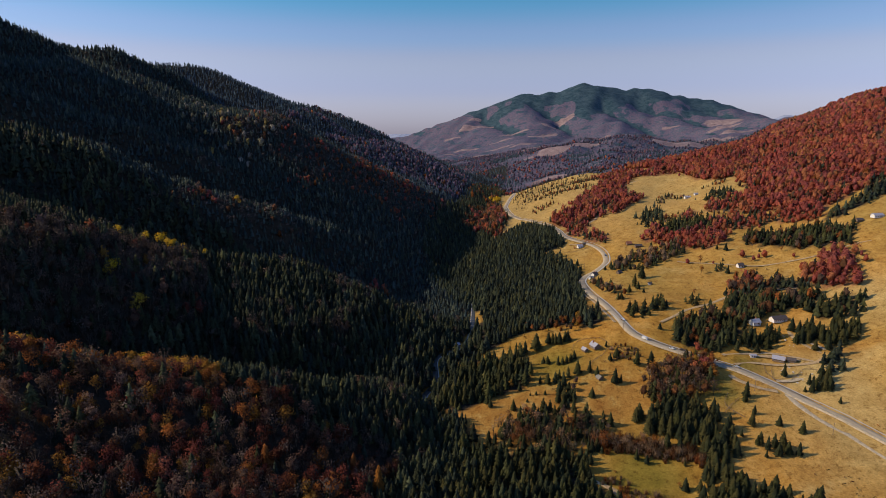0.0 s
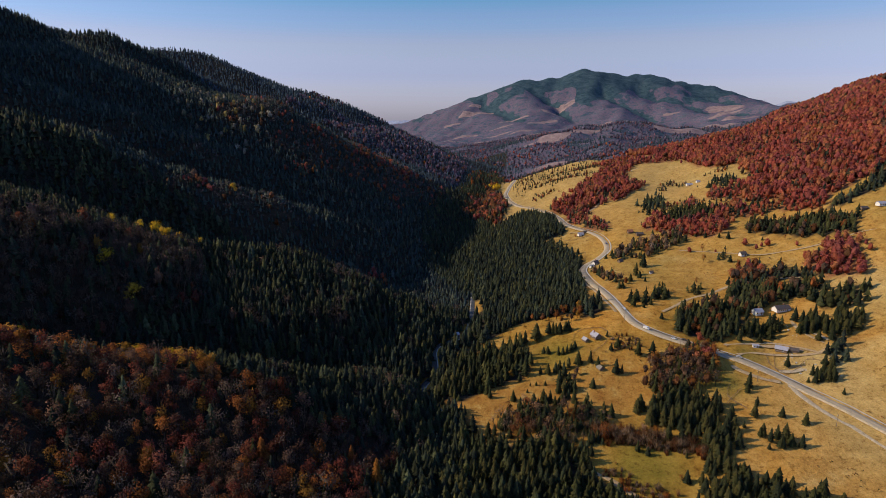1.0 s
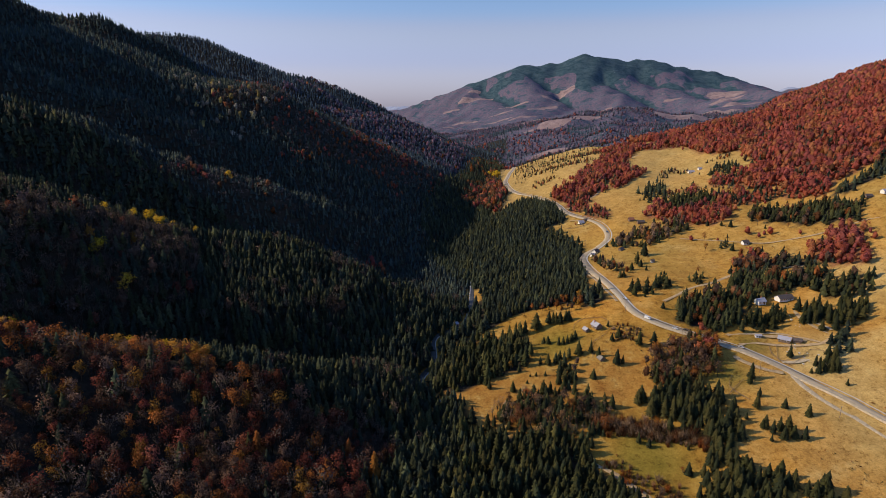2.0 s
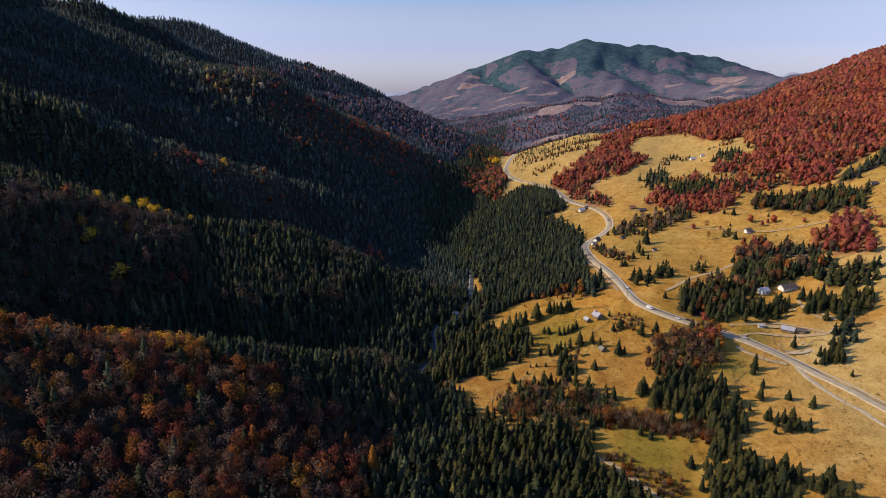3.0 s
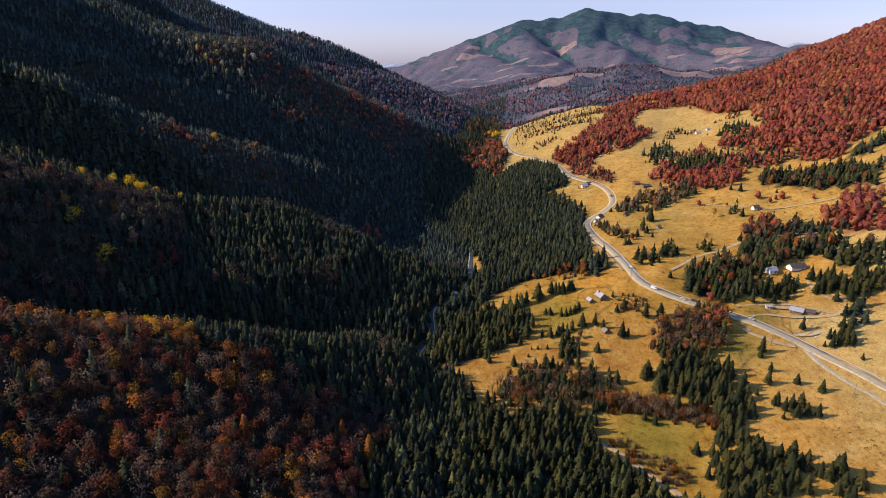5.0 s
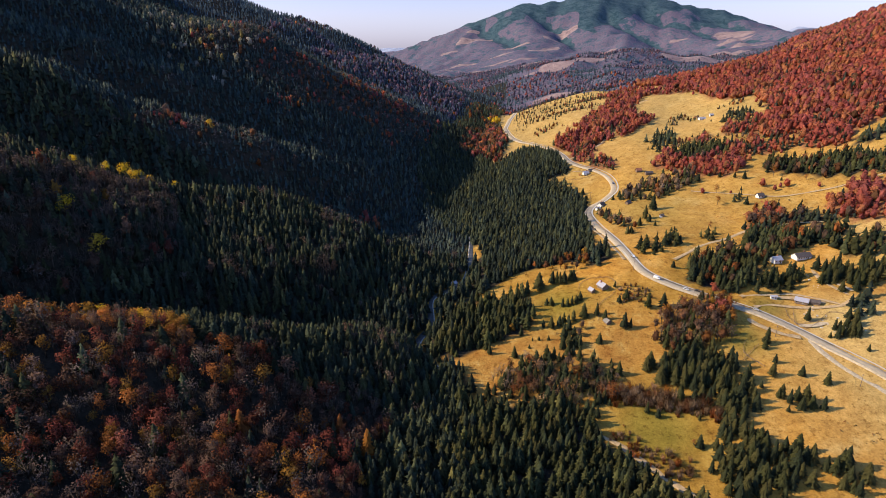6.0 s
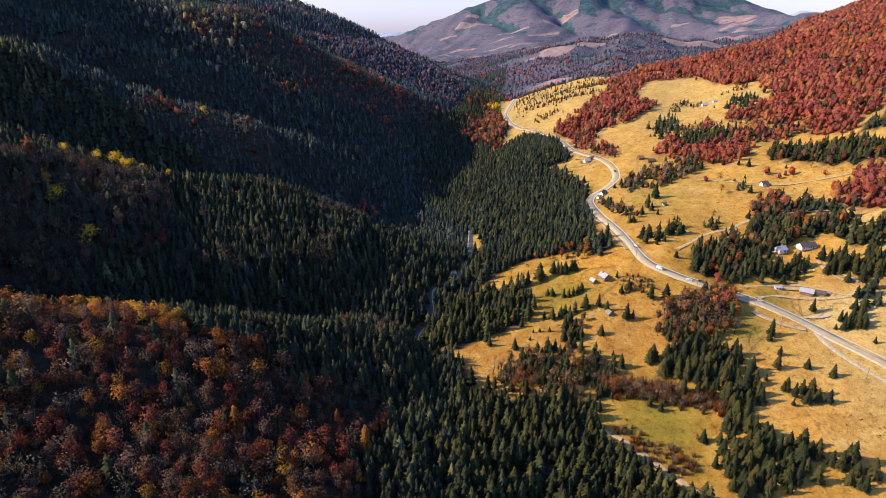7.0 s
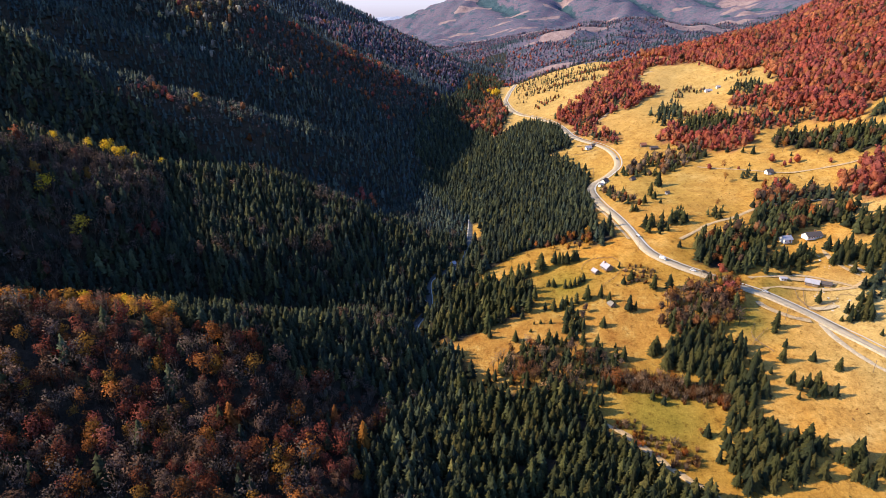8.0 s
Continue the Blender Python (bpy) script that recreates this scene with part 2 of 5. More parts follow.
def height(x, y):
    x, y = np.asarray(x, float), np.asarray(y, float)
    u, v = np.clip(x, -400, 420) / 100, np.clip(y, 170, 1250) / 100
    rx = river_x(y)
    z = -54.3 + 24.67 * v - 1.538 * v * v + 0.495 * u + 3.227 * u * np.minimum(v, 9.0) - 0.299 * u * u
    z = z + 0.02 * np.maximum(x - 420, 0) + np.clip(0.24 * (rx - 8 - x), 0, 90)
    z = z + knoll(x, y, 130, 430, 60, 9) + knoll(x, y, 105, 285, 45, -6) + knoll(x, y, 130, 600, 50, -9)
    z = z + knoll(x, y, 205, 790, 60, 10) + knoll(x, y, 150, 740, 45, -6) + knoll(x, y, 230, 360, 30, -5)
    z = z + knoll(x, y, 400, 575, 70, -12) + knoll(x, y, 336, 775, 60, -10) + knoll(x, y, 220, 1080, 130, 14)
    z = z + 0.8 * wavy(x, y, 90, 3) * np.clip((x - rx) / 60, 0, 1)
    parts = [z]
    for ridge in RIDGES:
        parts.append(ridge_height(x, y, *ridge))
    top = np.maximum.reduce(parts)
    k = np.clip(5 + (y - 700) / 90, 5, 25)
    z = top + k * np.log(sum(np.exp((p - top) / k) for p in parts)) - 0.0
    far = np.clip((np.hypot(x, y) - 500) / 1500, 0, 1)
    z = z + wavy(x, y, 160, 5) * (1.5 + 8 * far) * np.clip((np.abs(x - rx) - 40) / 120, 0, 1)
    z = z + wavy(x, y, 35, 6) * 0.6
    # steep ribs and gullies on the far mountain
    rib = rib_at(x, y)
    z = z - 55 * (1 - rib) * np.clip((z - 150) / 120, 0, 1) * np.clip((560 - z) / 160, 0, 1) * np.clip((y - 2600) / 500, 0, 1) * np.clip((4050 - y) / 250, 0, 1)
    bed = np.exp(-((x - rx) / 6.0) ** 2) * np.clip((1500 - y) / 300, 0, 1)
    return z - 2.5 * bed


def span(lo, hi, count, centre, fine):
    """Coordinates from lo to hi, close together about the centre."""
    a = math.asinh((lo - centre) / fine)
    b = math.asinh((hi - centre) / fine)
    return centre + fine * np.sinh(np.linspace(a, b, count))


def sheet(xs, ys, lift=0.0):
    gx, gy = np.meshgrid(xs, ys)
    co = np.stack([gx, gy, height(gx, gy) + lift], -1).reshape(-1, 3)
    n, m = len(xs), len(ys)
    i = (np.arange(m - 1)[:, None] * n + np.arange(n - 1)).ravel()
    return co, np.stack([i, i + 1, i + n + 1, i + n], -1)


def mesh_from(name, co, faces, mat, smooth=False, normals=None):
    me = bpy.data.meshes.new(name)
    co, faces = np.asarray(co, np.float32), np.asarray(faces, np.int32)
    me.vertices.add(len(co))
    me.vertices.foreach_set("co", co.ravel())
    k = faces.shape[1]
    me.loops.add(faces.size)
    me.loops.foreach_set("vertex_index", faces.ravel())
    me.polygons.add(len(faces))
    me.polygons.foreach_set("loop_start", np.arange(len(faces), dtype=np.int32) * k)
    me.polygons.foreach_set("use_smooth", np.full(len(faces), smooth))
    me.update(calc_edges=True)
    if mat:
        me.materials.append(mat)
    if normals is not None:
        me.normals_split_custom_set_from_vertices(normals)
    return me


# where the land is wooded, rusty, green or pale
GROUND_XS, GROUND_YS = span(-3200, 3600, 350, 60, 420), span(-900, 4890, 455, 330, 380)
co, quads = sheet(GROUND_XS, GROUND_YS)
ground = new("ground", mesh_from("ground", co, quads, GRASS, True))
tagged(ground, "dry golden autumn meadow land of a wooded mountain valley", "ground", kind="structure")


def smooth_line(pts, step=3.0):
    """Points every few metres along a flowing line through pts."""
    p = np.array(pts, float)
    p = np.vstack([2 * p[0] - p[1], p, 2 * p[-1] - p[-2]])
    out = []
    for i in range(1, len(p) - 2):
        n = max(2, int(np.hypot(*(p[i + 1] - p[i])) / step))
        for t in np.arange(n) / n:
            a, b, c, d = p[i - 1:i + 3]
            out.append(0.5 * (2 * b + (c - a) * t + (2 * a - 5 * b + 4 * c - d) * t ** 2 + (3 * b - a - 3 * c + d) * t ** 3))
    return np.array(out + [p[-2]])


# the line of the country road
ROAD = smooth_line(((150, 1150), (118, 1010), (106, 949), (107, 883), (123, 804), (146, 741), (149, 684), (170, 644), (178, 615), (174, 586), (160, 570), (145, 558),
                    (137, 535), (137, 504), (141, 465), (143, 434), (147, 413), (160, 398), (176, 386), (193, 376), (210, 362), (223, 348), (233, 331),
                    (243, 313), (262, 275), (300, 190)))


# ---- trees: shapes of one tree, height 1 ----
def spruce_shape(seed, tiers, sides, trunk=True):
    """Verts, triangles and shade of a spruce: ragged skirts of drooping boughs round a trunk."""
    r = random.Random(seed)
    v, f, s = [], [], []
    width, full = r.uniform(0.17, 0.25), r.uniform(0.65, 0.95)
    lean = (r.uniform(-0.02, 0.02), r.uniform(-0.02, 0.02))
    for k in range(tiers):
        q = (k + r.uniform(-0.2, 0.2)) / tiers
        z = 0.09 + 0.85 * max(q, 0.0)
        rad = (width * (1 - max(q, 0.0)) ** full + 0.012) * r.uniform(0.86, 1.14)
        drop = 0.5 * rad + 0.015
        n = max(4, sides - (k * sides) // (tiers * 2))
        base, turn = len(v), r.uniform(0, 6.28)
        cx, cy = lean[0] * z, lean[1] * z
        v.append((cx + r.uniform(-0.01, 0.01), cy + r.uniform(-0.01, 0.01), min(1.0, z + 1.0 / tiers + 0.06)))
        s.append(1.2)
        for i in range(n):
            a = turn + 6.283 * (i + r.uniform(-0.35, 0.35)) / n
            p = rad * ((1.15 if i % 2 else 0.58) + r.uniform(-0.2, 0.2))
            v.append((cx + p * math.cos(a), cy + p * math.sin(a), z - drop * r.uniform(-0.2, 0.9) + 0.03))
            # shading painted into the tint: light tips, dark recesses between them
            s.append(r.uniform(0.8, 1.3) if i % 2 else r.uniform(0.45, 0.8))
        f += [(base, base + 1 + i, base + 1 + (i + 1) % n) for i in range(n)]
    bark = []
    if trunk:
        b = len(v)
        v += [(0.012 * math.cos(a), 0.012 * math.sin(a), z) for z in (-0.05, 0.5) for a in (0, 2.1, 4.2)]
        s += [0.5] * 6
        for i in range(3):
            j = (i + 1) % 3
            bark += [(b + i, b + j, b + 3 + j), (b + i, b + 3 + j, b + 3 + i)]
    return np.array(v), np.array(f), np.array(s), np.array(bark, int).reshape(-1, 3)


def limb(v, f, a, b, ra, rb):
    """A tapered three-sided stick from a to b."""
    a, b = Vector(a), Vector(b)
    d = (b - a).normalized()
    p = d.cross(Vector((0.3, 0.9, 0.2))).normalized()
    q = d.cross(p)
    k = len(v)
    for c, rad in ((a, ra), (b, rb)):
        for t in (0, 2.094, 4.189):
            v.append(tuple(c + rad * (math.cos(t) * p + math.sin(t) * q)))
    for i in range(3):
        j = (i + 1) % 3
        f += [(k + i, k + j, k + 3 + j), (k + i, k + 3 + j, k + 3 + i)]


def broad_shape(seed, clumps, size, wide=0.33, low=0.25, limbs=6, body=0):
    """A broad-leaved tree: forked trunk and a loose, uneven crown of small leaf clumps."""
    r = random.Random(seed)
    v, bark = [], []
    if limbs:
        limb(v, bark, (0, 0, -0.05), (r.uniform(-0.02, 0.02), 0, 0.45), 0.018, 0.012)
    lobes = []
    for i in range(max(limbs, 5)):
        a = i * 2.4 + r.uniform(-0.4, 0.4)
        d = wide * r.uniform(0.25, 0.72)
        lobes.append((d * math.cos(a), d * math.sin(a), r.uniform(low + 0.12, 0.84), r.uniform(0.11, 0.19)))
        if limbs:
            limb(v, bark, (0, 0, r.uniform(0.2, 0.42)), lobes[-1][:3], 0.009, 0.003)
    lobes.append((0, 0, 0.84, 0.15))
    s = [0.6] * len(v)
    f = []
    if body:        # the dense, lumpy heart of the crown
        rings = ((low + 0.04, 0.55), (low + 0.3, 0.95), (0.74, 0.62)) if body > 4 else ((low + 0.14, 0.8), (0.66, 0.75))
        k = len(v)
        for z, share in rings:
            for i in range(body):
                a, d = 6.283 * (i + r.uniform(-0.3, 0.3)) / body, wide * 0.68 * share * r.uniform(0.6, 1.25)
                v.append((d * math.cos(a), d * math.sin(a), z + r.uniform(-0.06, 0.06)))
        v.append((r.uniform(-0.05, 0.05), r.uniform(-0.05, 0.05), 0.93))
        # the heart is toned darker, painting the shade inside the crown
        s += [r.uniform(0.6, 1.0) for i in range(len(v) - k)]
        for ring in range(len(rings) - 1):
            for i in range(body):
                a, b = k + ring * body + i, k + ring * body + (i + 1) % body
                f += [(a, b, b + body), (a, b + body, a + body)]
        top = k + (len(rings) - 1) * body
        f += [(top + i, top + (i + 1) % body, len(v) - 1) for i in range(body)]
    for i in range(clumps):
        lx, ly, lz, lr = lobes[r.randrange(len(lobes))]
        d = Vector((r.gauss(0, 1), r.gauss(0, 1), r.gauss(0, 0.9))).normalized() * lr * r.uniform(0.55, 1.1)
        c = Vector((lx, ly, min(lz, 0.86))) + d
        p = Vector((r.gauss(0, 1), r.gauss(0, 1), r.gauss(0, 1))).normalized()
        q = p.cross(d.normalized() + Vector((0.01, 0.02, 0.03))).normalized()
        e = size * r.uniform(0.6, 1.3)
        if p.cross(q).dot(c - Vector((0, 0, 0.45))) < 0:
            q = -q
        k = len(v)
        v += [tuple(c + e * (x * p + y * q)) for x, y in ((-1, -0.6), (1, -0.5), (0.1, 1.1))]
        s += [r.uniform(0.85, 1.15)] * 3
        f.append((k, k + 1, k + 2))
    return np.array(v), np.array(f), np.array(s), np.array(bark, int).reshape(-1, 3)


def thicket_shape(seed, stems):
    """A leafless thicket: many thin upright stems with side twigs, and a few last leaves."""
    r = random.Random(seed)
    v, f, s = [], [], []
    for i in range(stems):
        a, foot, tip, top = r.uniform(0, 6.28), r.uniform(0, 0.2), r.uniform(0.05, 0.42), r.uniform(0.5, 1.0)
        c, d = Vector((math.cos(a), math.sin(a), 0)), Vector((-math.sin(a), math.cos(a), 0))
        low, high = c * foot, c * tip + Vector((0, 0, top))
        side = low.lerp(high, r.uniform(0.4, 0.7))
        out = side + (c * r.uniform(-0.5, 1.0) + d * r.uniform(-1, 1)) * 0.14 + Vector((0, 0, r.uniform(0.1, 0.22)))
        for p, q, w in ((low, high, 0.022), (side, out, 0.016)):
            f.append((len(v), len(v) + 1, len(v) + 2))
            v += [tuple(p - d * w), tuple(p + d * w), tuple(q)]
            s += [r.uniform(0.8, 1.25)] * 3
        if i % 2:
            e = r.uniform(0.02, 0.045)
            f.append((len(v), len(v) + 1, len(v) + 2))
            v += [tuple(out + Vector((r.uniform(-e, e), r.uniform(-e, e), r.uniform(-e, e))) * 1.6) for k in range(3)]
            s += [r.uniform(0.7, 1.4)] * 3
    return np.array(v), np.array(f), np.array(s), np.zeros((0, 3), int)


SPRUCE_CLOSE = [spruce_shape(i, 10, 14) for i in range(8)]
SPRUCE_NEAR = [spruce_shape(i, 7, 11) for i in range(8)]
SPRUCE_FAR = [spruce_shape(20 + i, 3, 7, False) for i in range(6)]
SPRUCE_TINY = [spruce_shape(30 + i, 2, 5, False) for i in range(3)]
BROAD_CLOSE = [broad_shape(40 + i, 330, 0.026, 0.27) for i in range(8)]
BROAD_NEAR = [broad_shape(40 + i, 130, 0.040, 0.27, 0.25, 4, 5) for i in range(6)]
BARE_NEAR = [broad_shape(50 + i, 90, 0.025, 0.27, 0.3, 14) for i in range(5)]
BARE_FAR = [broad_shape(150 + i, 34, 0.040, 0.27, 0.25, 0) for i in range(6)]
BROAD_FAR = [broad_shape(60 + i, 80, 0.046, 0.33, 0.12, 0, 6) for i in range(6)]
BROAD_MID = [broad_shape(65 + i, 38, 0.060, 0.33, 0.1, 0, 5) for i in range(8)]
BROAD_TINY = [broad_shape(70 + i, 0, 0.1, 0.42, 0.1, 0, 4) for i in range(5)]
SHRUB = [thicket_shape(80 + i, 64) for i in range(5)]

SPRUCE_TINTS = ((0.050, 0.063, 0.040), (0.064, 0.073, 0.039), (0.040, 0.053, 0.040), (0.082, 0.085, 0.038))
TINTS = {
    # warmer, brighter copy of the spruce tints: sunlight painted into the needles
    "sunlit_spruce": ((0.060, 0.066, 0.029), (0.076, 0.079, 0.029), (0.046, 0.056, 0.029), (0.100, 0.092, 0.033)),
    "spruce": SPRUCE_TINTS,
    "red": ((0.441, 0.105, 0.075), (0.496, 0.135, 0.075), (0.364, 0.095, 0.082), (0.485, 0.180, 0.082), (0.397, 0.115, 0.093)),
    "brown": ((0.176, 0.082, 0.041), (0.222, 0.093, 0.041), (0.140, 0.082, 0.056), (0.316, 0.109, 0.031), (0.152, 0.098, 0.071)),
    "orange": ((0.36, 0.15, 0.03), (0.30, 0.11, 0.03), (0.42, 0.22, 0.035), (0.24, 0.08, 0.03)),
    "yellow": ((0.75, 0.50, 0.03), (0.66, 0.42, 0.04)),
    "twig": ((0.30, 0.195, 0.12), (0.24, 0.165, 0.115), (0.34, 0.19, 0.095)),
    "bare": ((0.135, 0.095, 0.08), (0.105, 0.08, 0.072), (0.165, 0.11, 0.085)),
    # paler copy of bare that paints haze on slopes farther off
    "misty_bare": ((0.21, 0.165, 0.155), (0.17, 0.135, 0.13), (0.25, 0.185, 0.165)),
    "autumn": ((0.148, 0.051, 0.036), (0.200, 0.066, 0.032), (0.116, 0.061, 0.043), (0.275, 0.101, 0.028), (0.180, 0.051, 0.036),
               (0.127, 0.071, 0.048), (0.148, 0.091, 0.068), (0.317, 0.162, 0.032), (0.158, 0.061, 0.040), (0.222, 0.066, 0.032)),
    "birch": ((0.36, 0.31, 0.19), (0.30, 0.27, 0.22), (0.42, 0.33, 0.12)),
    # far trees: mauve and blue of haze mixed into the leaf colours
    "hazy_bare": ((0.165, 0.140, 0.197), (0.209, 0.140, 0.191), (0.130, 0.130, 0.191), (0.263, 0.140, 0.171), (0.112, 0.120, 0.177)),
    # lighter, bluer copy of spruce, painted haze for the western slopes
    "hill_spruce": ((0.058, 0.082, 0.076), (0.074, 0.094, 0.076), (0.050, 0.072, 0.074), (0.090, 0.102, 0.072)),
    "hazy_pine": ((0.061, 0.095, 0.125), (0.085, 0.117, 0.137), (0.052, 0.079, 0.108)),
}


def plant(name, shapes, at, heights, tints, rs, girth=1.0, leafy=True, spread=0.3):
    """Many trees of one kind as one mesh."""
    n = len(at)
    if n == 0:
        return None
    z = height(at[:, 0], at[:, 1])
    pick = rs.randint(0, len(shapes), n)
    drift = 0.5 + 0.3 * wavy(at[:, 0], at[:, 1], 70, 61) + rs.normal(0, 0.22, n)
    tints = np.array(tints)[(drift * len(tints)).astype(int) % len(tints)] * np.clip(rs.lognormal(-0.03, spread, (n, 1)), 0.45, 2.0)
    turn = rs.uniform(0, 6.283, n)
    wide = rs.uniform(0.85, 1.2, n) * girth
    cos, tris, cols, mats, nors, base = [], [], [], [], [], 0
    for k, (v, f, s, bark) in enumerate(shapes):
        i = np.where(pick == k)[0]
        if len(i) == 0:
            continue
        c, sn = np.cos(turn[i])[:, None], np.sin(turn[i])[:, None]
        h, w = heights[i][:, None], (heights[i] * wide[i])[:, None]
        x, y = v[None, :, 0] * w, v[None, :, 1] * w
        p = np.stack([x * c - y * sn + at[i, 0:1], x * sn + y * c + at[i, 1:2], v[None, :, 2] * h + z[i][:, None]], -1)
        cos.append(p.reshape(-1, 3))
        up = (v[None, :, 2] - 0.4) * h * 0.8 if leafy else 0.09 * h
        out = np.stack([x * c - y * sn, x * sn + y * c, up + 0 * x], -1).reshape(-1, 3)
        out /= np.maximum(np.linalg.norm(out, axis=1), 1e-6)[:, None]
        out += np.random.RandomState(k).normal(0, 0.38 if leafy else 0.22, out.shape)
        nors.append(out / np.linalg.norm(out, axis=1)[:, None])
        allf = np.vstack([f, bark])
        off = base + np.arange(len(i)) * len(v)
        tris.append((allf[None] + off[:, None, None]).reshape(-1, 3))
        mats.append(np.tile(np.r_[np.zeros(len(f), int), np.ones(len(bark), int)], len(i)))
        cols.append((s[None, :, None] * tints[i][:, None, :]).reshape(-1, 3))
        base += len(i) * len(v)
    me = mesh_from(name, np.vstack(cos), np.vstack(tris), LEAF, True, np.vstack(nors))
    me.materials.append(BARK)
    me.polygons.foreach_set("material_index", np.concatenate(mats).astype(np.int32))
    col = np.vstack(cols)
    a = me.attributes.new("tint", "FLOAT_COLOR", "POINT")
    a.data.foreach_set("color", np.c_[col, np.ones(len(col))].astype(np.float32).ravel())
    return new(name, me)


def inside(x, y, poly):
    hit = np.zeros(x.shape, bool)
    for (ax, ay), (bx, by) in zip(poly, poly[1:] + poly[:1]):
        if ay != by:
            hit ^= ((ay > y) != (by > y)) & (x < (bx - ax) * (y - ay) / (by - ay) + ax)
    return hit


def scatter(poly, spacing, rs, jitter=0.42):
    """Uneven points about spacing apart inside a polygon."""
    xs, ys = [p[0] for p in poly], [p[1] for p in poly]
    gx, gy = np.meshgrid(np.arange(min(xs), max(xs), spacing), np.arange(min(ys), max(ys), spacing))
    gx = gx + (np.arange(gx.shape[0]) % 2)[:, None] * spacing / 2
    p = np.stack([gx.ravel(), gy.ravel()], -1) + rs.uniform(-jitter, jitter, (gx.size, 2)) * spacing
    edge = p + rs.normal(0, spacing * 0.75, p.shape)
    return p[inside(edge[:, 0], edge[:, 1], poly)]



# hay fields on the far slopes: centre, half-length, half-width, turn in degrees
FIELDS = ((166, 3708, 70, 24, 10), (49, 3574, 60, 20, 8), (261, 3705, 70, 26, 15), (228, 3903, 50, 14, 12), (761, 3680, 75, 34, 25), (571, 3265, 130, 16, 22), (398, 2802, 90, 16, 25),
          (408, 2529, 100, 14, 20), (283, 2847, 80, 18, 20), (161, 2611, 80, 14, 12), (851, 3149, 90, 14, 10), (356, 1750, 110, 20, 18), (480, 1800, 70, 12, 15), (593, 1937, 60, 12, 10),
          (1690, 3490, 130, 75, 0), (1640, 3330, 90, 22, 5), (1203, 2604, 150, 22, -5), (1329, 3377, 60, 12, 0), (776, 1800, 120, 26, 8), (900, 1790, 70, 14, 0), (640, 3480, 90, 14, 22),
          (420, 3400, 110, 16, 18), (330, 3160, 90, 14, 15), (120, 3060, 80, 16, 12), (20, 2860, 70, 14, 8), (690, 2700, 60, 10, 10), (1000, 2500, 80, 14, 0), (1435, 2795, 140, 22, 8), (1480, 2987, 150, 24, 5),
          (262, 1345, 60, 34, 60))


def field_at(x, y):
    """1 on a hay field of the far slopes, 0 in the woods."""
    out = np.zeros(np.shape(x))
    for cx, cy, a, b, turn in FIELDS:
        c, s = math.cos(radians(turn)), math.sin(radians(turn))
        u, v = ((x - cx) * c + (y - cy) * s) / a, ((y - cy) * c - (x - cx) * s) / (b * 1.6)
        out = np.maximum(out, np.clip(2.4 - 2.2 * (u * u + v * v) + 0.9 * wavy(x, y, 90, 41), 0, 1))
    return out


def pine_shade_at(x, y):
    """Dark conifers crown the far mountain; the same dark paints the shade of its gullies."""
    z = height(x, y)
    top = np.clip((z - 320 - 60 * wavy(x, y, 500, 44) - 25 * wavy(x, y, 130, 45) - 0.03 * np.abs(x - 1100)) / 40, 0, 1)
    gully_shade = np.clip((0.42 - rib_at(x, y) - 0.15 * wavy(x, y, 150, 46)) / 0.15, 0, 1) * np.clip((z - 150) / 60, 0, 1)
    return np.maximum(top, gully_shade) * (y > 2800)


# ---- stands of trees: kind, spacing, height, outline ----
STANDS = {}
STANDS["near_bottom"] = ("spruce", 3.8, (7, 13), ((3, 180), (6, 240), (-2, 265), (9, 295), (-4, 320), (2, 345), (6, 345), (10, 316), (39, 308), (84, 306), (86, 290), (92, 271), (104, 252), (116, 244), (135, 215), (130, 180)))
STANDS["mid_strip"] = ("spruce", 4.0, (8, 12), ((10, 395), (30, 412), (62, 418), (64, 387), (56, 371), (38, 366), (9, 352), (-3, 355)))
STANDS["valley"] = ("spruce", 3.4, (6.5, 10), ((-24, 607), (17, 667), (80, 683), (132, 630), (145, 583), (132, 502), (119, 459), (103, 444), (78, 442), (53, 441), (40, 430), (36, 502), (9, 545)))
STANDS["valley_up"] = ("spruce", 3.5, (6.5, 9.5), ((65, 725), (114, 792), (143, 736), (144, 658), (112, 648), (68, 684)))
STANDS["orange_up"] = ("rusty", 5.5, (9, 13), ((23, 804), (89, 1001), (101, 868), (78, 790), (41, 788)))
STANDS["row_a"] = ("mixed", 3.5, (6, 11), ((31, 325), (42, 337), (48, 344), (61, 344), (75, 337), (87, 333), (102, 331), (102, 318), (98, 306), (68, 304), (39, 312)))
STANDS["row_b"] = ("spruce", 4.3, (8, 13), ((121, 329), (138, 333), (168, 329), (173, 313), (161, 293), (150, 299), (131, 312)))
STANDS["brown_mid"] = ("brown_grey", 3.5, (7, 11), ((132, 345), (141, 370), (155, 373), (170, 378), (188, 381), (184, 359), (173, 342), (155, 336), (137, 333)))
STANDS["corner"] = ("spruce", 4.2, (7, 12), ((148, 295), (166, 298), (160, 279), (178, 262), (176, 251), (153, 239), (129, 244), (133, 264)))
STANDS["shrub_a"] = ("shrub", 2.7, (5, 8.5), ((85, 312), (92, 319), (107, 316), (129, 309), (144, 300), (156, 296), (151, 288), (138, 293), (121, 302), (101, 306)))
STANDS["shrub_b"] = ("shrub", 2.8, (3, 5.5), ((87, 290), (94, 289), (108, 279), (124, 264), (122, 257), (113, 262), (99, 276)))
